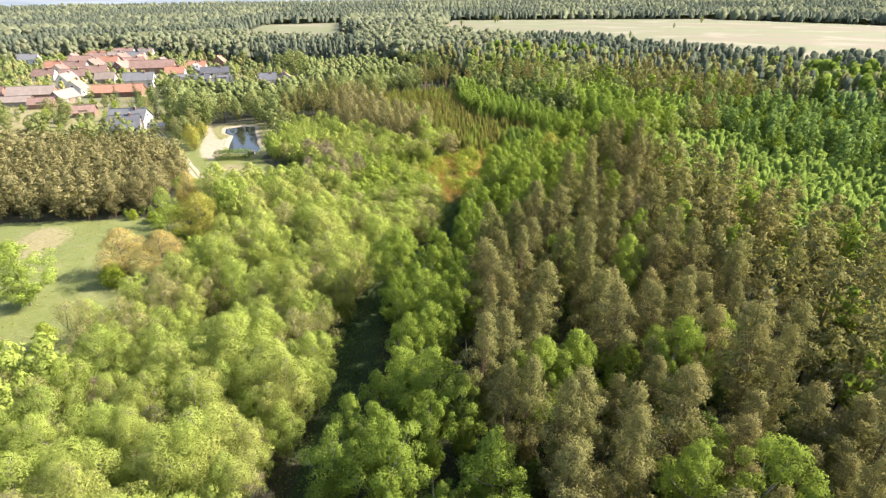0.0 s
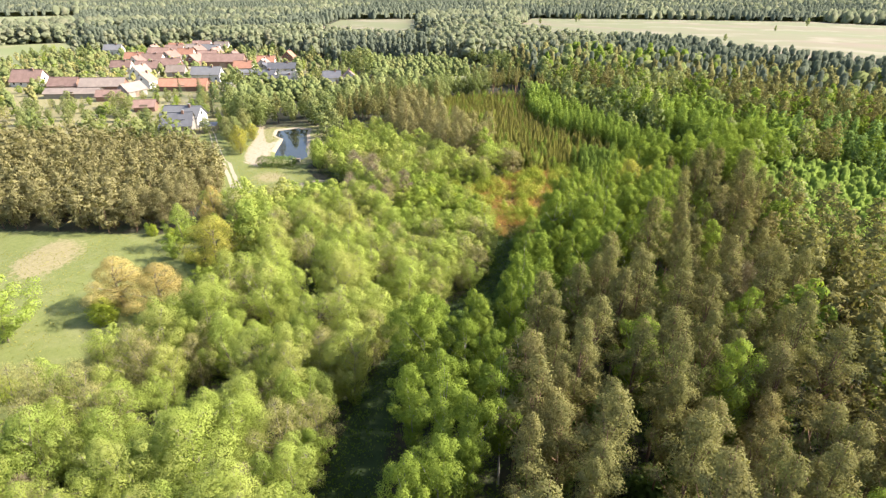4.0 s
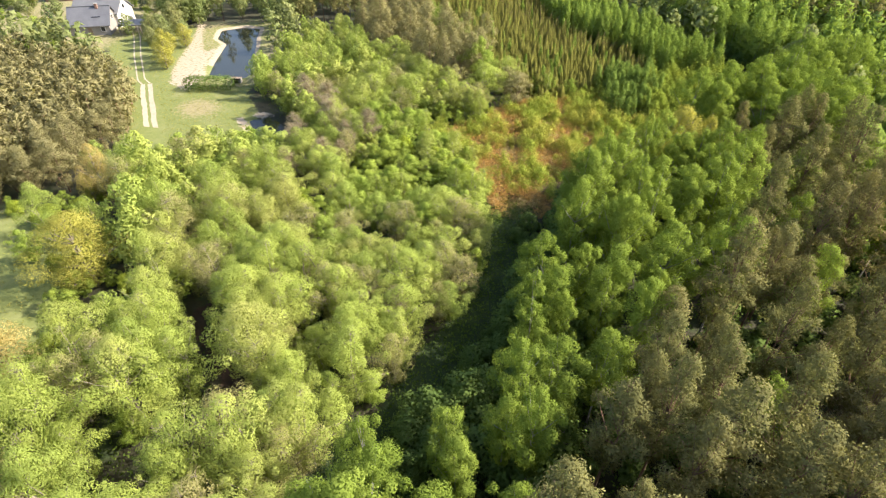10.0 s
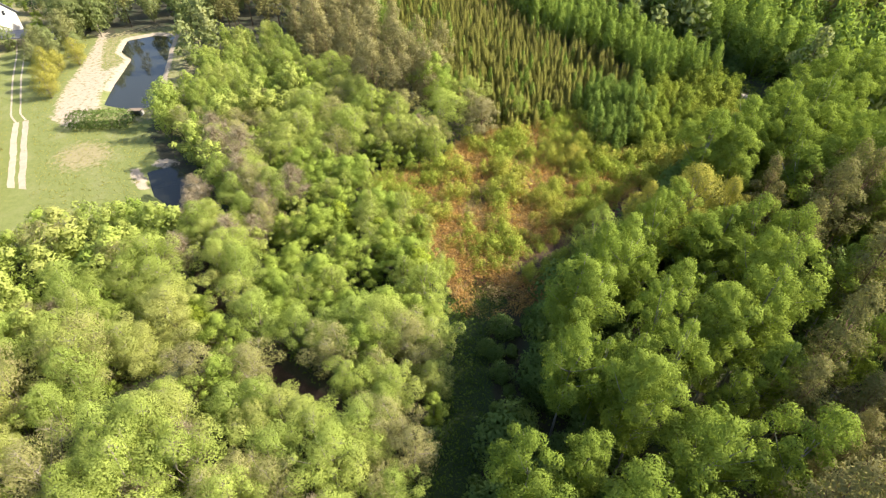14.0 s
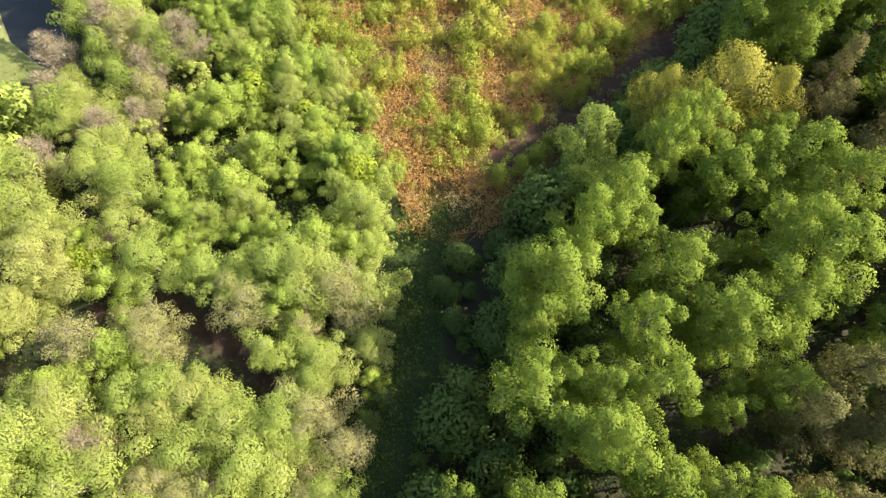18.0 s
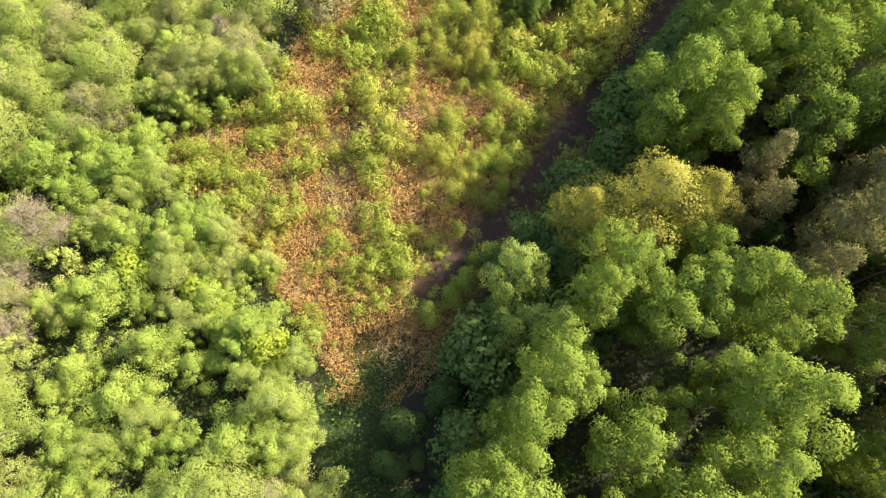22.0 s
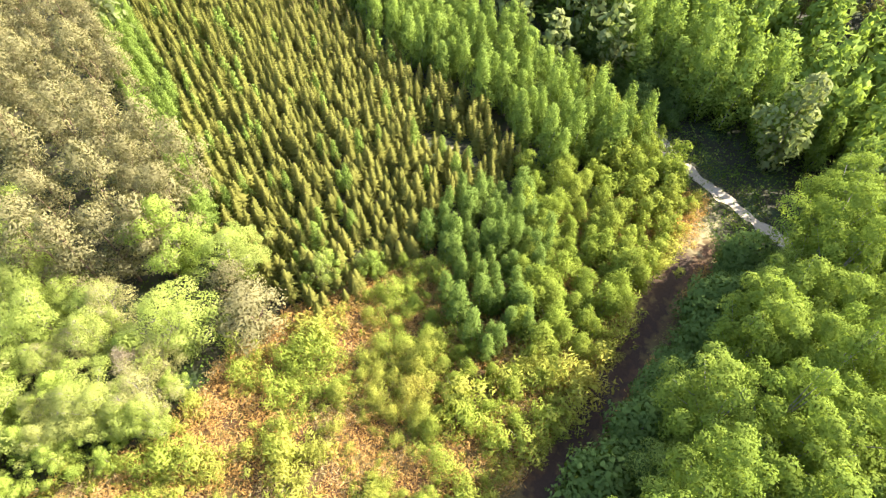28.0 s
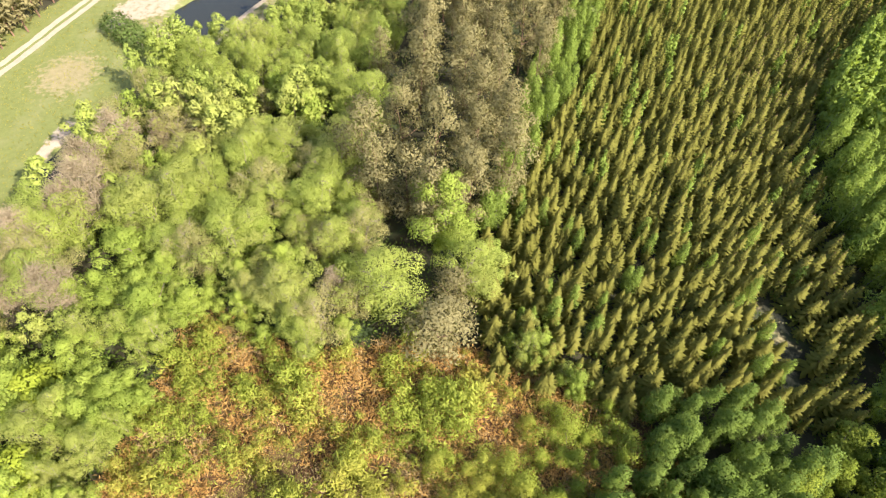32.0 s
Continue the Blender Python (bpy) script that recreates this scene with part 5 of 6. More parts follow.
nr, na = len(rings), len(turns)
ii = np.arange(nr * na).reshape(nr, na)
cq = np.stack([ii[:-1, :-1], ii[:-1, 1:], ii[1:, 1:], ii[1:, :-1]], -1).reshape(-1, 4)
cq = cq[(~open_land[cq]).all(1)]
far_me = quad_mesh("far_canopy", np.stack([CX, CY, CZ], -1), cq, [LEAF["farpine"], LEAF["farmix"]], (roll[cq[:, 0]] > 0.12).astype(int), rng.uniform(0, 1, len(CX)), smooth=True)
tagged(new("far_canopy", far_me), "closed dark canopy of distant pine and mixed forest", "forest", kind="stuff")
for x, y, h in ((-517, 643, 12), (-515, 722, 16), (-529, 748, 15), (-239, 571, 10), (-257, 746, 9), (-262, 868, 15)):
    plant("mixed", 0, x, y, 0.75 * h, 1.0, "lone field tree standing in a pale field")

# ---------------------------------------------------------------- low growth: bracken, tussocks and undergrowth
def tufts(name, pts, height, spread_, per, size, material, label, category, aspect=0.25):
    n = len(pts)
    base = np.repeat(np.concatenate([pts, np.zeros((n, 1))], 1), per, 0)
    hh = np.repeat(rng.uniform(0.5, 1.2, n) * height, per)
    P = base + np.stack([rng.normal(size=n * per) * spread_, rng.normal(size=n * per) * spread_, rng.uniform(0.1, 1, n * per) * hh], -1)
    V, F = cards(P, np.tile([0, 0, 1.0], (n * per, 1)), size, aspect, 0.9)
    V[:, 2] = np.maximum(V[:, 2], 0.0) + rise(V[:, 0], V[:, 1])
    tone = np.repeat(np.repeat(rng.uniform(0, 1, n), per), 4)
    tagged(new(name, quad_mesh(name, V, F, [material], tone=tone)), label, category, kind="stuff")


fern = np.concatenate([scatter(CLEARING, 0.58), scatter([(-80.5, 92), (-78, 104), (-75, 120), (-74, 140), (-74.5, 158), (-70, 158), (-70, 140), (-70, 120), (-72, 102), (-76, 94)], 0.6)])
fern = away(fern, RIDE[6:-1], 2.0)
lie = np.array([noise.noise((x * 0.20, y * 0.20, 1.0)) for x, y in fern]) + rng.normal(size=len(fern)) * 0.12
tufts("bracken", fern[lie > -0.24], 1.2, 0.34, 28, 0.20, LEAF["bracken"], "rust-brown dry bracken covering the clearing", "bracken", 0.15)
tan_ = np.array([noise.noise((x * 0.33, y * 0.33, 8.0)) for x, y in fern]) + rng.normal(size=len(fern)) * 0.1
tufts("dead_grass", fern[tan_ > 0.14], 1.0, 0.3, 22, 0.2, LEAF["straw"], "pale tan dead grass in tufts on the clearing", "grass", 0.14)
tufts("tussock_grass", fern[lie <= 0.0], 0.8, 0.32, 20, 0.10, LEAF["grass"], "yellowish grass tussocks between the bracken", "grass", 0.2)
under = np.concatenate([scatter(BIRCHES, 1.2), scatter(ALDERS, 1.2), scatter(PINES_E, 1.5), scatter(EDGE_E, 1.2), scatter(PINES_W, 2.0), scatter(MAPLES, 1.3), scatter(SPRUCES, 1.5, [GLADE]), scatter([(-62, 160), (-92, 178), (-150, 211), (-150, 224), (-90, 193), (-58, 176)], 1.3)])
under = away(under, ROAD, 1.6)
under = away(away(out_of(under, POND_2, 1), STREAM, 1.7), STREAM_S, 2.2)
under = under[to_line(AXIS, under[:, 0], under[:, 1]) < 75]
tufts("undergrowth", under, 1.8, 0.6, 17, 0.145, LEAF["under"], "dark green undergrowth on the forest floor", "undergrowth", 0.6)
mead = np.concatenate([away(out_of(out_of(scatter(MEADOW_N, 1.1, [SAND]), POND, 1.5), POND_2, 1.5), LANE, 2), scatter(MEADOW_S, 1.3)])
tufts("meadow_grass", mead, 0.25, 0.4, 5, 0.16, LEAF["grass"], "short green meadow grass with paler tufts", "grass", 0.3)
verge = scatter([(-60, 158), (-70, 172), (-92, 186), (-119, 203), (-123, 191), (-98, 176), (-82, 167), (-72, 160)], 0.8)
gap_r = to_line(ROAD, verge[:, 0], verge[:, 1])
tufts("verge_grass", verge[(gap_r > 0.95) & (gap_r < 6.5)], 0.5, 0.4, 14, 0.15, LEAF["under"], "dark rough grass beside the forest road", "grass", 0.3)
tufts("road_grass", verge[(gap_r > 0.7) & (gap_r < 2.6)], 0.22, 0.3, 9, 0.12, LEAF["grass"], "short pale grass along the forest road", "grass", 0.3)
ride_pts = scatter([(-58, 58), (-66, 72), (-74, 86), (-82, 93), (-82, 98), (-76, 100), (-70, 88), (-64, 78), (-60, 66), (-56, 60)], 0.7)
ride_pts = ride_pts[to_line(RIDE, ride_pts[:, 0], ride_pts[:, 1]) < 3.4]
tufts("ride_grass", ride_pts, 0.6, 0.4, 16, 0.15, LEAF["under"], "dark lush grass of the shaded forest ride", "grass", 0.25)

# ---------------------------------------------------------------- the village
def boxed(parts):
    """Boxes (x0, y0, z0, x1, y1, z1) as one mesh's corners and faces."""
    out = []
    for x0, y0, z0, x1, y1, z1 in parts:
        v = np.array([(x, y, z) for z in (z0, z1) for x, y in ((x0, y0), (x1, y0), (x1, y1), (x0, y1))], float)
        f = np.array([(0, 3, 2, 1), (4, 5, 6, 7), (0, 1, 5, 4), (1, 2, 6, 5), (2, 3, 7, 6), (3, 0, 4, 7)])
        out.append((v, f))
    return join(out)


def part(name, mesh, material, parent, label=""):
    ob = new(name, quad_mesh(name, *mesh, [material]))
    ob.parent = parent
    return tagged(ob, label) if label else ob


def gable(l, w, h, rise, over=0.5, thick=0.18):
    """Two sloped roof slabs over a body l long and w wide, with the ridge along x."""
    out = []
    for s in (1, -1):
        y0, z0 = s * (w / 2 + over), h - over * rise / (w / 2)
        x = l / 2 + over
        v = np.array([(-x, y0, z0), (x, y0, z0), (x, 0, h + rise), (-x, 0, h + rise), (-x, y0, z0 + thick), (x, y0, z0 + thick), (x, 0, h + rise + thick), (-x, 0, h + rise + thick)])
        f = np.array([(0, 3, 2, 1), (4, 5, 6, 7), (0, 1, 5, 4), (1, 2, 6, 5), (2, 3, 7, 6), (3, 0, 4, 7)])
        out.append((v, f))
    return join(out)


def body(l, w, h, rise):
    """Walls with pointed gable ends."""
    x, y = l / 2, w / 2
    v = np.array([(-x, -y, -0.3), (x, -y, -0.3), (x, y, -0.3), (-x, y, -0.3), (-x, -y, h), (x, -y, h), (x, y, h), (-x, y, h), (-x, 0, h + rise), (x, 0, h + rise), (-x, 0, h), (x, 0, h)])
    f = np.array([(0, 1, 5, 4), (1, 2, 6, 5), (2, 3, 7, 6), (3, 0, 4, 7), (4, 10, 8, 4), (10, 7, 8, 10), (5, 9, 11, 5), (11, 9, 6, 11)])
    keep = f[:4]
    tri = [(v[[4, 10, 8, 8]], np.array([[0, 1, 2, 3]])), (v[[10, 7, 8, 8]], np.array([[0, 1, 2, 3]])), (v[[5, 9, 11, 11]], np.array([[0, 1, 2, 3]])), (v[[11, 9, 6, 6]], np.array([[0, 1, 2, 3]]))]
    # the gable triangles get a hair of width at the tip so that all faces stay four-sided
    for q, _ in tri:
        q[3] = q[3] + np.array([0, 0.01, -0.01])
    return join([(v, keep)] + tri)


def house(x, y, turn, l, w, h, rise, wall, roof, label, chimney=True, windows=True, name="house"):
    top = tagged(new(name), label, "house" if name == "house" else "barn", "village houses" if name == "house" else "village barns")
    part("wall", body(l, w, h, rise), wall, top)
    part("roof", gable(l, w, h, rise), roof, top)
    part("ridge", boxed([(-l / 2 - 0.5, -0.16, h + rise + 0.1, l / 2 + 0.5, 0.16, h + rise + 0.28)]), roof, top)
    if chimney:
        c = part("chimney", boxed([(l * 0.18, -0.8, h + rise * 0.4, l * 0.18 + 0.7, -0.1, h + rise + 0.9)]), M_WALL_B, top, "brick chimney")
        part("chimney_cap", boxed([(l * 0.18 - 0.08, -0.88, h + rise + 0.9, l * 0.18 + 0.78, -0.02, h + rise + 1.0)]), M_STONE, c)
    if windows:
        n = max(2, int(l / 3.2))
        for side in (-1, 1):
            for k in range(n):
                cx = -l / 2 + (k + 0.5) * l / n
                yy = side * w / 2
                if k == n // 2:
                    part("door", boxed([(cx - 0.5, yy - 0.06, 0.0, cx + 0.5, yy + 0.06, 2.1)]), M_WOOD, top, "wooden door")
                    continue
                wf = part("window", boxed([(cx - 0.62, yy - 0.05, 1.0, cx + 0.62, yy + 0.05, 2.3)]), M_FRAME, top)
                part("pane", boxed([(cx - 0.5, yy - 0.07, 1.1, cx + 0.5, yy + 0.07, 2.2)]), M_DARK, wf)
        for s in (-1, 1):
            wf = part("window", boxed([(s * l / 2 - 0.05, -0.6, h + 0.3, s * l / 2 + 0.05, 0.6, h + 1.5)]), M_FRAME, top)
            part("pane", boxed([(s * l / 2 - 0.07, -0.48, h + 0.4, s * l / 2 + 0.07, 0.48, h + 1.4)]), M_DARK, wf)
    else:
        part("gate", boxed([(-1.6, -w / 2 - 0.08, 0, 1.6, -w / 2 + 0.05, 3.0)]), M_WOOD, top, "wooden barn gate")
    top.matrix_basis = pose(x, y, 0, 0, 0, turn)
    return top


W_, G_, B_ = M_WALL_W, M_WALL_G, M_WALL_B
O_, R_, N_, S_, P_ = M_ROOF_O, M_ROOF_R, M_ROOF_B, M_ROOF_S, M_ROOF_G
HOUSES = [
    (-303, 105, 50, 26, 9, 3.0, 3.4, B_, O_, 0, "long brick barn with a bright orange tiled roof"),
    (-326, 125, 50, 17, 10, 4.4, 4.0, W_, P_, 1, "white house with a pale grey roof"),
    (-376, 154, 52, 29, 11, 4.4, 4.6, B_, R_, 0, "big brick barn with a weathered red roof"),
    (-346, 154, 52, 12, 9, 3.2, 4.0, W_, O_, 1, "white house with an orange tiled roof"),
    (-328, 75, 54, 23, 9, 3.2, 3.8, B_, N_, 0, "long barn with a brown tiled roof"),
    (-303, 81, 120, 12, 8, 3.4, 3.6, G_, N_, 0, "grey barn with a brown roof and its gable to the yard"),
    (-324, 93, 140, 10, 8, 4.2, 4.2, W_, N_, 1, "white gabled house with a brown roof"),
    (-370, 50, 48, 17, 11, 3.2, 6.0, W_, R_, 1, "house with a tall weathered red hipped roof"),
    (-343, 61, 50, 15, 9, 3.0, 4.0, B_, R_, 0, "barn with a reddish brown roof"),
    (-317, 60, 52, 27, 8, 2.6, 2.2, G_, N_, 0, "low long shed with a greyish brown roof"),
    (-298, 70.5, 56, 11, 7, 2.6, 2.6, B_, R_, 0, "small dark red shed"),
    (-263, 76, 60, 9, 7, 2.4, 2.6, B_, R_, 0, "small garden shed with a red-brown roof"),
    (-380, 110, 50, 15, 9, 3.6, 4.0, G_, R_, 1, "old house with a weathered red roof"),
    (-388, 124, 52, 16, 9, 3.4, 4.0, B_, R_, 1, "brick house with a red-brown roof"),
    (-500, 119, 50, 14, 9, 4.2, 4.0, W_, P_, 1, "white house with a light roof beyond the gardens"),
    (-397, 143, 130, 13, 9, 3.6, 4.4, B_, R_, 1, "brick house with a steep red roof"),
    (-378, 200, 140, 11, 8, 3.4, 4.2, B_, O_, 1, "small brick house with an orange roof at the wood's edge"),
    (-328, 170, 55, 18, 9, 3.2, 3.2, W_, S_, 1, "long white house with a slate grey roof"),
    (-338, 163, 140, 9, 7, 3.2, 3.0, G_, S_, 1, "small house with a slate grey roof"),
    (-275, 172, 60, 10, 8, 3.6, 3.4, W_, S_, 1, "white house with a dark slate roof among trees"),
    (-269, 179, 150, 9, 8, 3.8, 3.4, W_, R_, 1, "house with a red roof among trees"),
    (-287, 151, 58, 13, 8, 2.8, 2.8, W_, S_, 1, "low white house with a grey roof"),
    (-421, 124, 50, 15, 9, 3.6, 4.0, W_, R_, 1, "white house with a red roof in the village"),
    (-430, 138, 130, 13, 9, 3.4, 4.2, G_, R_, 1, "old house with a reddish roof"),
    (-458, 139, 54, 16, 9, 3.4, 4.2, B_, R_, 0, "brick barn with a reddish roof"),
    (-468, 153, 58, 14, 9, 3.8, 4.2, W_, R_, 1, "house with white walls and a red roof"),
    (-448, 163, 135, 14, 9, 3.8, 4.2, B_, R_, 1, "brick house with its gable to the street"),
    (-470, 168, 50, 13, 9, 3.6, 4.0, G_, N_, 1, "house with a brown roof in the village"),
    (-495, 183, 52, 16, 9, 3.6, 4.0, W_, R_, 1, "house with a red roof at the far end"),
    (-452, 174, 52, 15, 9, 4.2, 4.0, W_, P_, 1, "white house with a pale roof"),
    (-415, 158, 54, 14, 9, 3.6, 4.2, B_, R_, 1, "brick house with a red-brown roof"),
    (-404, 172, 140, 11, 8, 3.4, 3.8, W_, R_, 1, "small white house with a red roof"),
    (-355, 118, 54, 11, 8, 3.2, 3.6, G_, N_, 0, "shed with a brown roof beside the street"),
    (-398, 100, 50, 13, 8, 3.2, 3.8, W_, R_, 1, "white house with a weathered roof between trees"),
    (-300, 160, 50, 9, 6, 2.6, 2.4, W_, P_, 0, "small white shed with a pale roof"),
    (-312, 152, 48, 12, 7, 2.8, 2.6, W_, S_, 1, "low white house with a slate roof beside the gardens"),
    (-322, 146, 55, 8, 6, 2.6, 2.4, W_, P_, 0, "small white shed with a pale roof"),
    (-349, 168, 140, 10, 8, 3.4, 3.8, W_, N_, 1, "white house with a brown roof and its gable to the meadow"),
    (-362, 176, 52, 12, 8, 3.4, 3.8, W_, O_, 1, "white house with an orange tiled roof"),
    (-360, 100, 130, 12, 8, 3.8, 4.2, W_, N_, 1, "white gabled house with a brown roof"),
    (-412, 112, 140, 11, 8, 3.8, 4.0, W_, R_, 1, "white house with a weathered red roof"),
    (-436, 117, 52, 13, 8, 3.6, 4.0, W_, O_, 1, "white house with an orange tiled roof"),
    (-440, 152, 50, 12, 8, 3.6, 4.0, W_, O_, 1, "white house with an orange tiled roof"),
    (-478, 141, 140, 11, 8, 3.8, 4.2, W_, R_, 1, "white house with a red gabled roof"),
    (-486, 160, 52, 12, 8, 3.6, 4.0, W_, O_, 1, "white house with an orange tiled roof"),
    (-432, 170, 130, 11, 8, 3.6, 4.0, W_, R_, 1, "white house with a red gabled roof"),
    (-476, 192, 50, 12, 8, 3.6, 4.0, W_, N_, 1, "white house with a brown roof at the far end"),
]
for x, y, turn, l, w, h, up_, wall, roof, lived, label in HOUSES:
    house(x, y, turn, 0.88 * l, 0.88 * w, 0.88 * h, 0.85 * up_, wall, roof, label, bool(lived), bool(lived), "house" if lived else "barn")

# the grey house nearest to the pond: a pale back wing, a slate front wing with a solar panel, and an open porch
h_ = house(-224, 79, 44, 13, 8, 4.0, 3.2, W_, P_, "white house with a pale grey sheet roof above the pine wood")
h_ = house(-217.5, 74.5, 60, 10, 9, 2.8, 3.6, G_, S_, "low house wing with a slate grey roof and a solar panel")
part("solar_panel", boxed([(0.8, -2.9, 4.35, 3.0, -1.9, 4.5)]), M_PANEL, h_, "dark solar panel on the roof slope")
porch = tagged(new("porch"), "open timber porch with a dark flat roof beside the house", "porch")
part("roof", boxed([(-3, -3, 2.5, 3, 3, 2.68)]), M_ROOF_S, porch)
for sx in (-2.7, 2.7):
    for sy in (-2.7, 2.7):
        part("post", boxed([(sx - 0.09, sy - 0.09, 0, sx + 0.09, sy + 0.09, 2.5)]), M_WOOD, porch)
porch.matrix_basis = pose(-209.5, 82, 0, 0, 0, 60)


def car(x, y, turn, label):
    top = tagged(new("car"), label, "car", "parked cars")
    v, f = boxed([(-2.1, -0.85, 0.3, 2.1, 0.85, 0.85)])
    part("body", (v, f), M_CAR, top)
    v, f = boxed([(-1.3, -0.75, 0.85, 1.0, 0.75, 1.42)])
    v[4:] *= np.array([0.8, 0.88, 1])
    part("cabin", (v, f), M_DARK, top, "dark glazed car cabin")
    for sx in (-1.3, 1.3):
        for sy in (-0.85, 0.85):
            part("wheel", tube([(sx, sy - 0.1, 0.32), (sx, sy + 0.1, 0.32)], [0.32, 0.32], 10), M_TYRE, top)
    top.matrix_basis = pose(x, y, 0, 0, 0, turn)


car(-209, 89, 30, "pale parked car beside the grey house")
car(-352, 137, 60, "pale parked car in the village street")

# gardens and street
sheet("village_street", [(-290, 118), (-330, 138), (-352, 141), (-400, 128), (-440, 148), (-470, 160), (-468, 164), (-438, 154), (-400, 134), (-352, 146), (-328, 142), (-287, 122)], 0.06, M_STONE, "pale paved village street", "street")
sheet("garden", [(-262, 84), (-292, 92), (-286, 112), (-258, 100)], 0.05, M_FIELD, "dry pale grass yard between houses", "garden")
sheet("yard", [(-372, 128), (-392, 132), (-398, 120), (-376, 116)], 0.05, M_FIELD, "bare pale farm yard", "yard")
sheet("yard_2", [(-288, 74), (-312, 84), (-316, 100), (-296, 96)], 0.05, M_FIELD, "bare pale farm yard", "yard")

spots = scatter(VILLAGE, 6.4, jitter=0.6)
clear = np.ones(len(spots), bool)
for hx, hy, turn, l, *_ in HOUSES + [(-221, 77, 0, 16)]:
    clear &= np.hypot(spots[:, 0] - hx, spots[:, 1] - hy) > 0.42 * l + 3.5
    # keep the sides that face the meadow open
    clear &= ~((np.hypot(spots[:, 0] - hx - 11, spots[:, 1] - hy + 5) < 0.3 * l + 3))
spots = spots[clear]
spots = spots[rng.permutation(len(spots))]
for j, (x, y) in enumerate(spots[:70]):
    kind = ("mixed", "maple", "willow", "shade")[j % 4]
    hh = {"mixed": rng.uniform(6, 10), "maple": rng.uniform(4, 7), "willow": rng.uniform(5, 9), "shade": rng.uniform(2.5, 4.5)}[kind]
    plant(kind, 0, x, y, hh, rng.uniform(1.1, 1.5))
front = spots[70:][spots[70:, 0] > -300]
mass("mixed", 1, sized(front[::2], 3.5, 7.5, 1.0, 1.5))
mass("maple", 1, sized(front[1::4], 2.5, 5, 1.0, 1.6))
mass("sallow", 1, sized(front[3::4], 3, 6, 1.1, 1.6))
spots = np.concatenate([spots[:70], spots[70:][spots[70:, 0] <= -300]])
mass("mixed", 3, sized(spots[70::3], 3.5, 8, 0.9, 1.4))
mass("sallow", 3, sized(spots[71::6], 3.5, 6.5, 1.0, 1.5))
mass("sallow", 3, sized(spots[74::6], 3, 6, 1.0, 1.5))
mass("mixed", 3, sized(spots[72::3], 2.5, 6, 1.0, 1.6))
grow_masses()
for x, y, h, w in ((-203, 93, 14, 1.25), (-207, 99, 13, 1.2), (-198.5, 90, 9, 1.2), (-193, 84.5, 8, 1.1), (-212, 96, 12, 1.1)):
    plant("mixed", 1, x, y, h, w, "large golden-green tree between the pond and the house")
for x, y, h in ((-228, 96, 11), (-232, 92, 9), (-236, 99, 10), (-240, 87, 8), (-227, 66, 8), (-223, 64, 7), (-286, 97, 9), (-278, 103, 9), (-291, 108, 9), (-262, 104, 13), (-258, 110, 11), (-254, 95, 9), (-400, 70, 13), (-405, 78, 14), (-395, 80, 12), (-262, 135, 12), (-256, 142, 13), (-268, 146, 11), (-300, 185, 13), (-308, 178, 12), (-250, 120, 12)):
    plant("fir", 0, x, y, h, 0.95)

# ---------------------------------------------------------------- lane, hedge and pond side
def ribbon(name, line, off, width, z, material, label, category, rag=0.3):
    """A ragged strip beside a line of the plan, as a wheel leaves it."""
    pts = []
    for (x0, y0), (x1, y1) in zip(line, line[1:]):
        n = max(2, int(math.hypot(x1 - x0, y1 - y0) / 0.5))
        pts += [(x0 + (x1 - x0) * k / n, y0 + (y1 - y0) * k / n) for k in range(n)]
    P = np.array(pts + [line[-1]])
    for _ in range(6):
        P[1:-1] = 0.25 * P[:-2] + 0.5 * P[1:-1] + 0.25 * P[2:]
    T = unit(np.gradient(P, axis=0))
    N = np.stack([-T[:, 1], T[:, 0]], -1)
    wob = np.array([[noise.noise((i * 0.35, s, off)) for s in (1.5, 7.5)] for i in range(len(P))])
    a = P + N * (off - width / 2 * (1 + rag * wob[:, :1]))
    b = P + N * (off + width / 2 * (1 + rag * wob[:, 1:]))
    n = len(P)
    V = np.concatenate([np.c_[a, np.full(n, z)], np.c_[b, np.full(n, z)]])
    F = np.array([(i, i + 1, n + i + 1, n + i) for i in range(n - 1)])
    return tagged(new(name, quad_mesh(name, V, F, [material])), label, category, kind="structure")


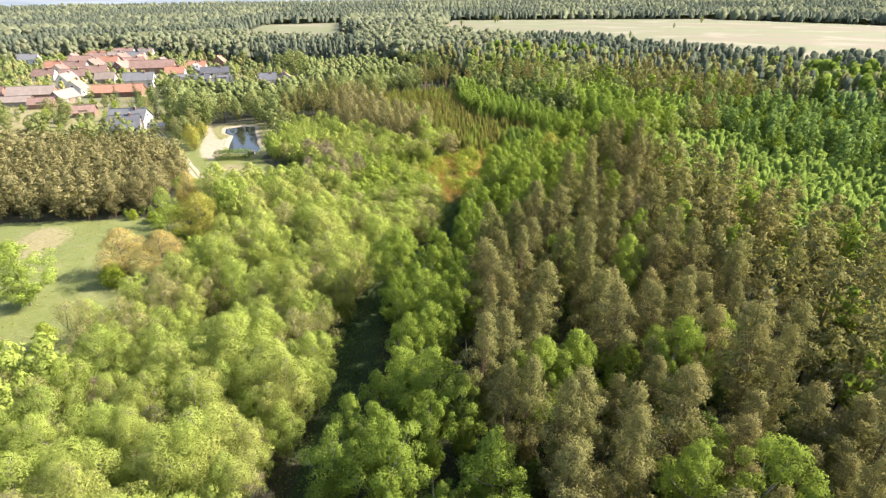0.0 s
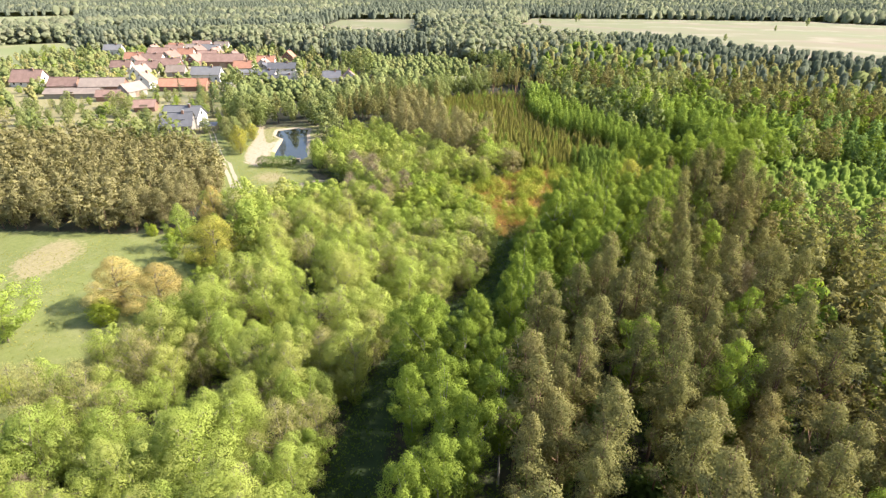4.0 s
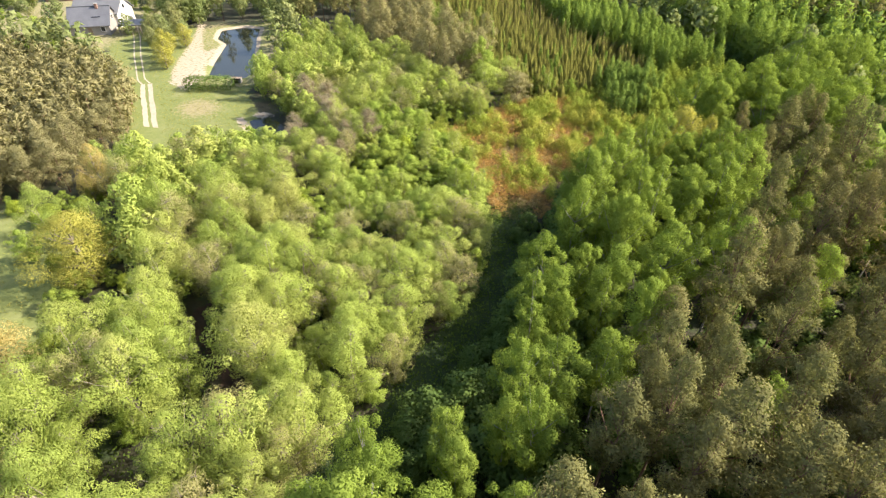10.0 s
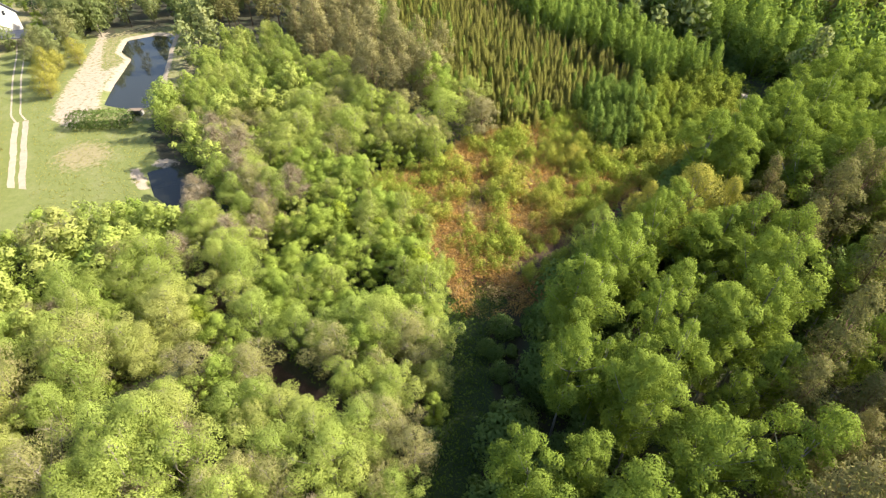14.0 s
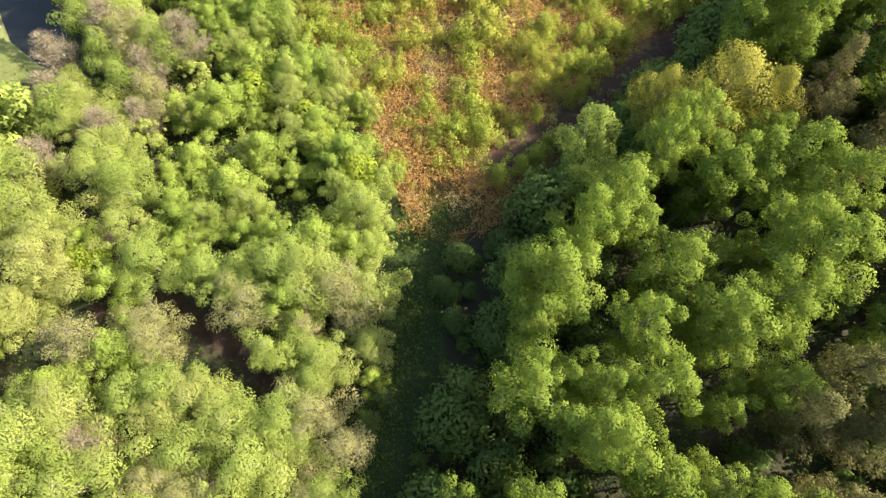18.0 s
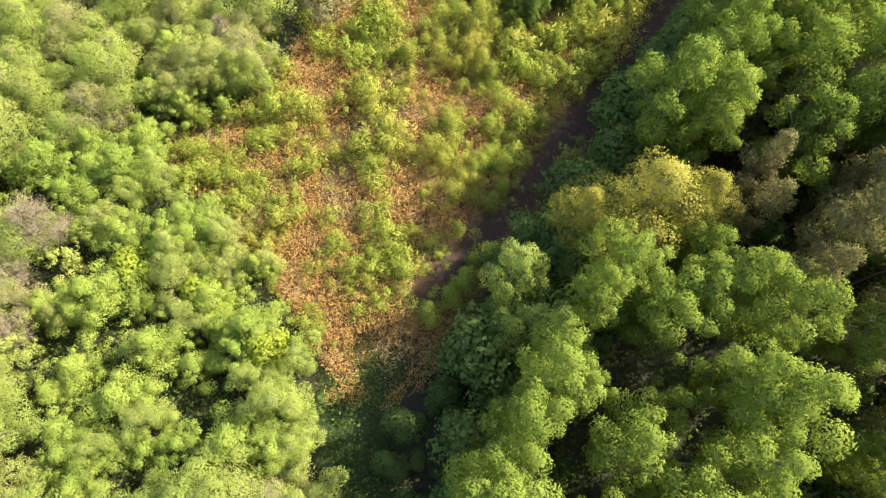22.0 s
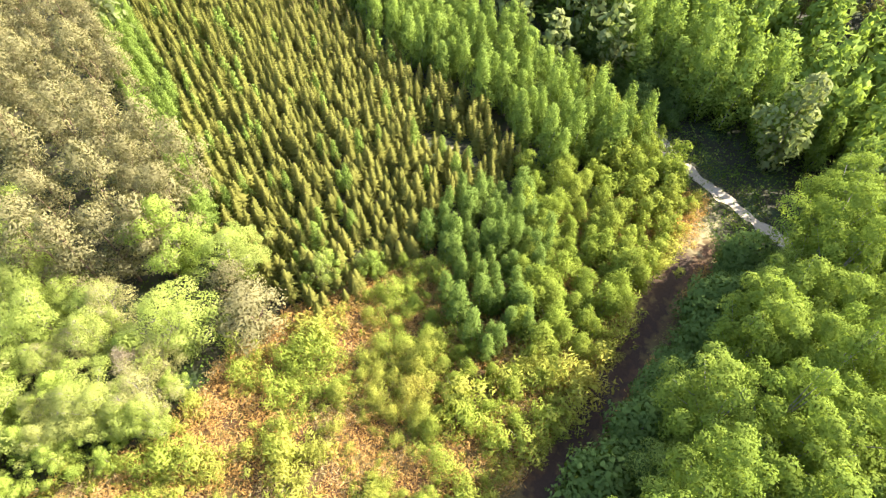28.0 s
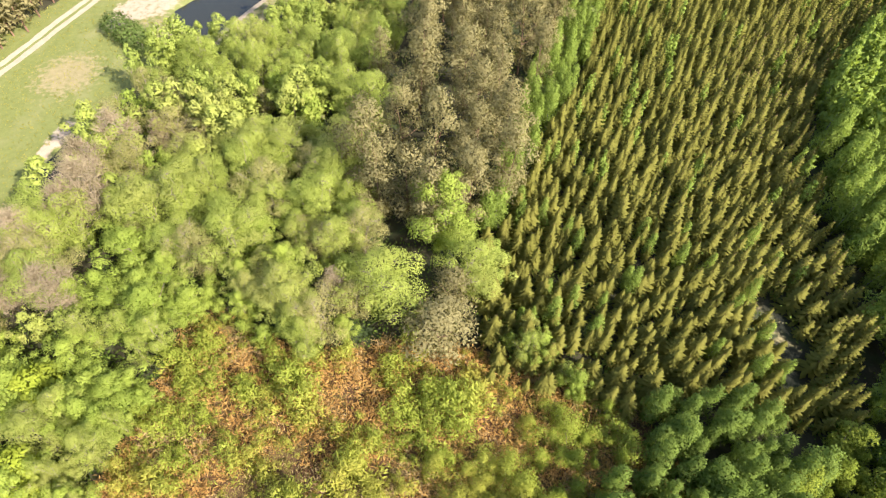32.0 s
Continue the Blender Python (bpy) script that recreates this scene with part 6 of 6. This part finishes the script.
M_SAND = plain("pale_track_sand", (0.27, 0.225, 0.16), (0.40, 0.345, 0.26), 0.8, 0.95, bump=0.4)
for side in (1, 2):
    off = 0.75 if side == 1 else -0.75
    ribbon("lane_rut_%d" % side, LANE[1:7], off, 0.95, 0.035, M_SAND, "pale sandy wheel rut of the meadow lane", "track")
    ribbon("lane_rut_%d" % (side + 2), LANE[6:], off, 0.3, 0.035, M_SAND, "faint sandy wheel rut in the grass", "track")
ribbon("forest_road", ROAD[:5], 0.0, 1.7, 0.06, M_SAND, "pale sandy forest road between woods", "track", 0.75)

hedge = tagged(new("hedge"), "thick clipped green hedge on the pond's dam", "hedge")
cl = [(u, v * 0.9, 1.25 + 0.35 * (abs(v) < 0.5) + 0.2 * math.sin(3 * u), 1.15) for u in np.arange(-4.6, 4.8, 0.7) for v in (-1, 0, 1)]
V, F, T, U = leafage(cl, 5200, 0.13, 0.7, 0.6)
V[:, 2] = np.maximum(V[:, 2], 0.02)
ob = new("foliage", quad_mesh("hedge_foliage", V, F, [LEAF["shade"]], tone=T, smooth=True, normals=U))
ob.parent = hedge
for u in np.arange(-4.5, 4.6, 1.5):
    part("stem", boxed([(u - 0.06, -0.06, 0, u + 0.06, 0.06, 1.0)]), BARK["grey"], hedge)
hedge.matrix_basis = pose(-155.4, 81.2, 0, 0, 0, 48)

outlet = tagged(new("pond_outlet"), "small pale concrete pond outlet with a dark grate beside the hedge", "pond outlet")
part("wall", boxed([(-1.1, -0.5, -0.4, -0.85, 0.5, 1.0), (0.85, -0.5, -0.4, 1.1, 0.5, 1.0), (-0.85, 0.35, -0.4, 0.85, 0.5, 1.0)]), M_STONE, outlet)
part("grate", boxed([(-0.85 + 0.24 * k, -0.3, -0.4, -0.79 + 0.24 * k, -0.24, 0.9) for k in range(8)]), M_TYRE, outlet, "dark iron grate")
part("deck", boxed([(-1.2, -0.55, 1.0, 1.2, 0.55, 1.1)]), M_WOOD, outlet, "weathered plank deck")
outlet.matrix_basis = pose(-155.1, 87.2, 0, 0, 0, 45)
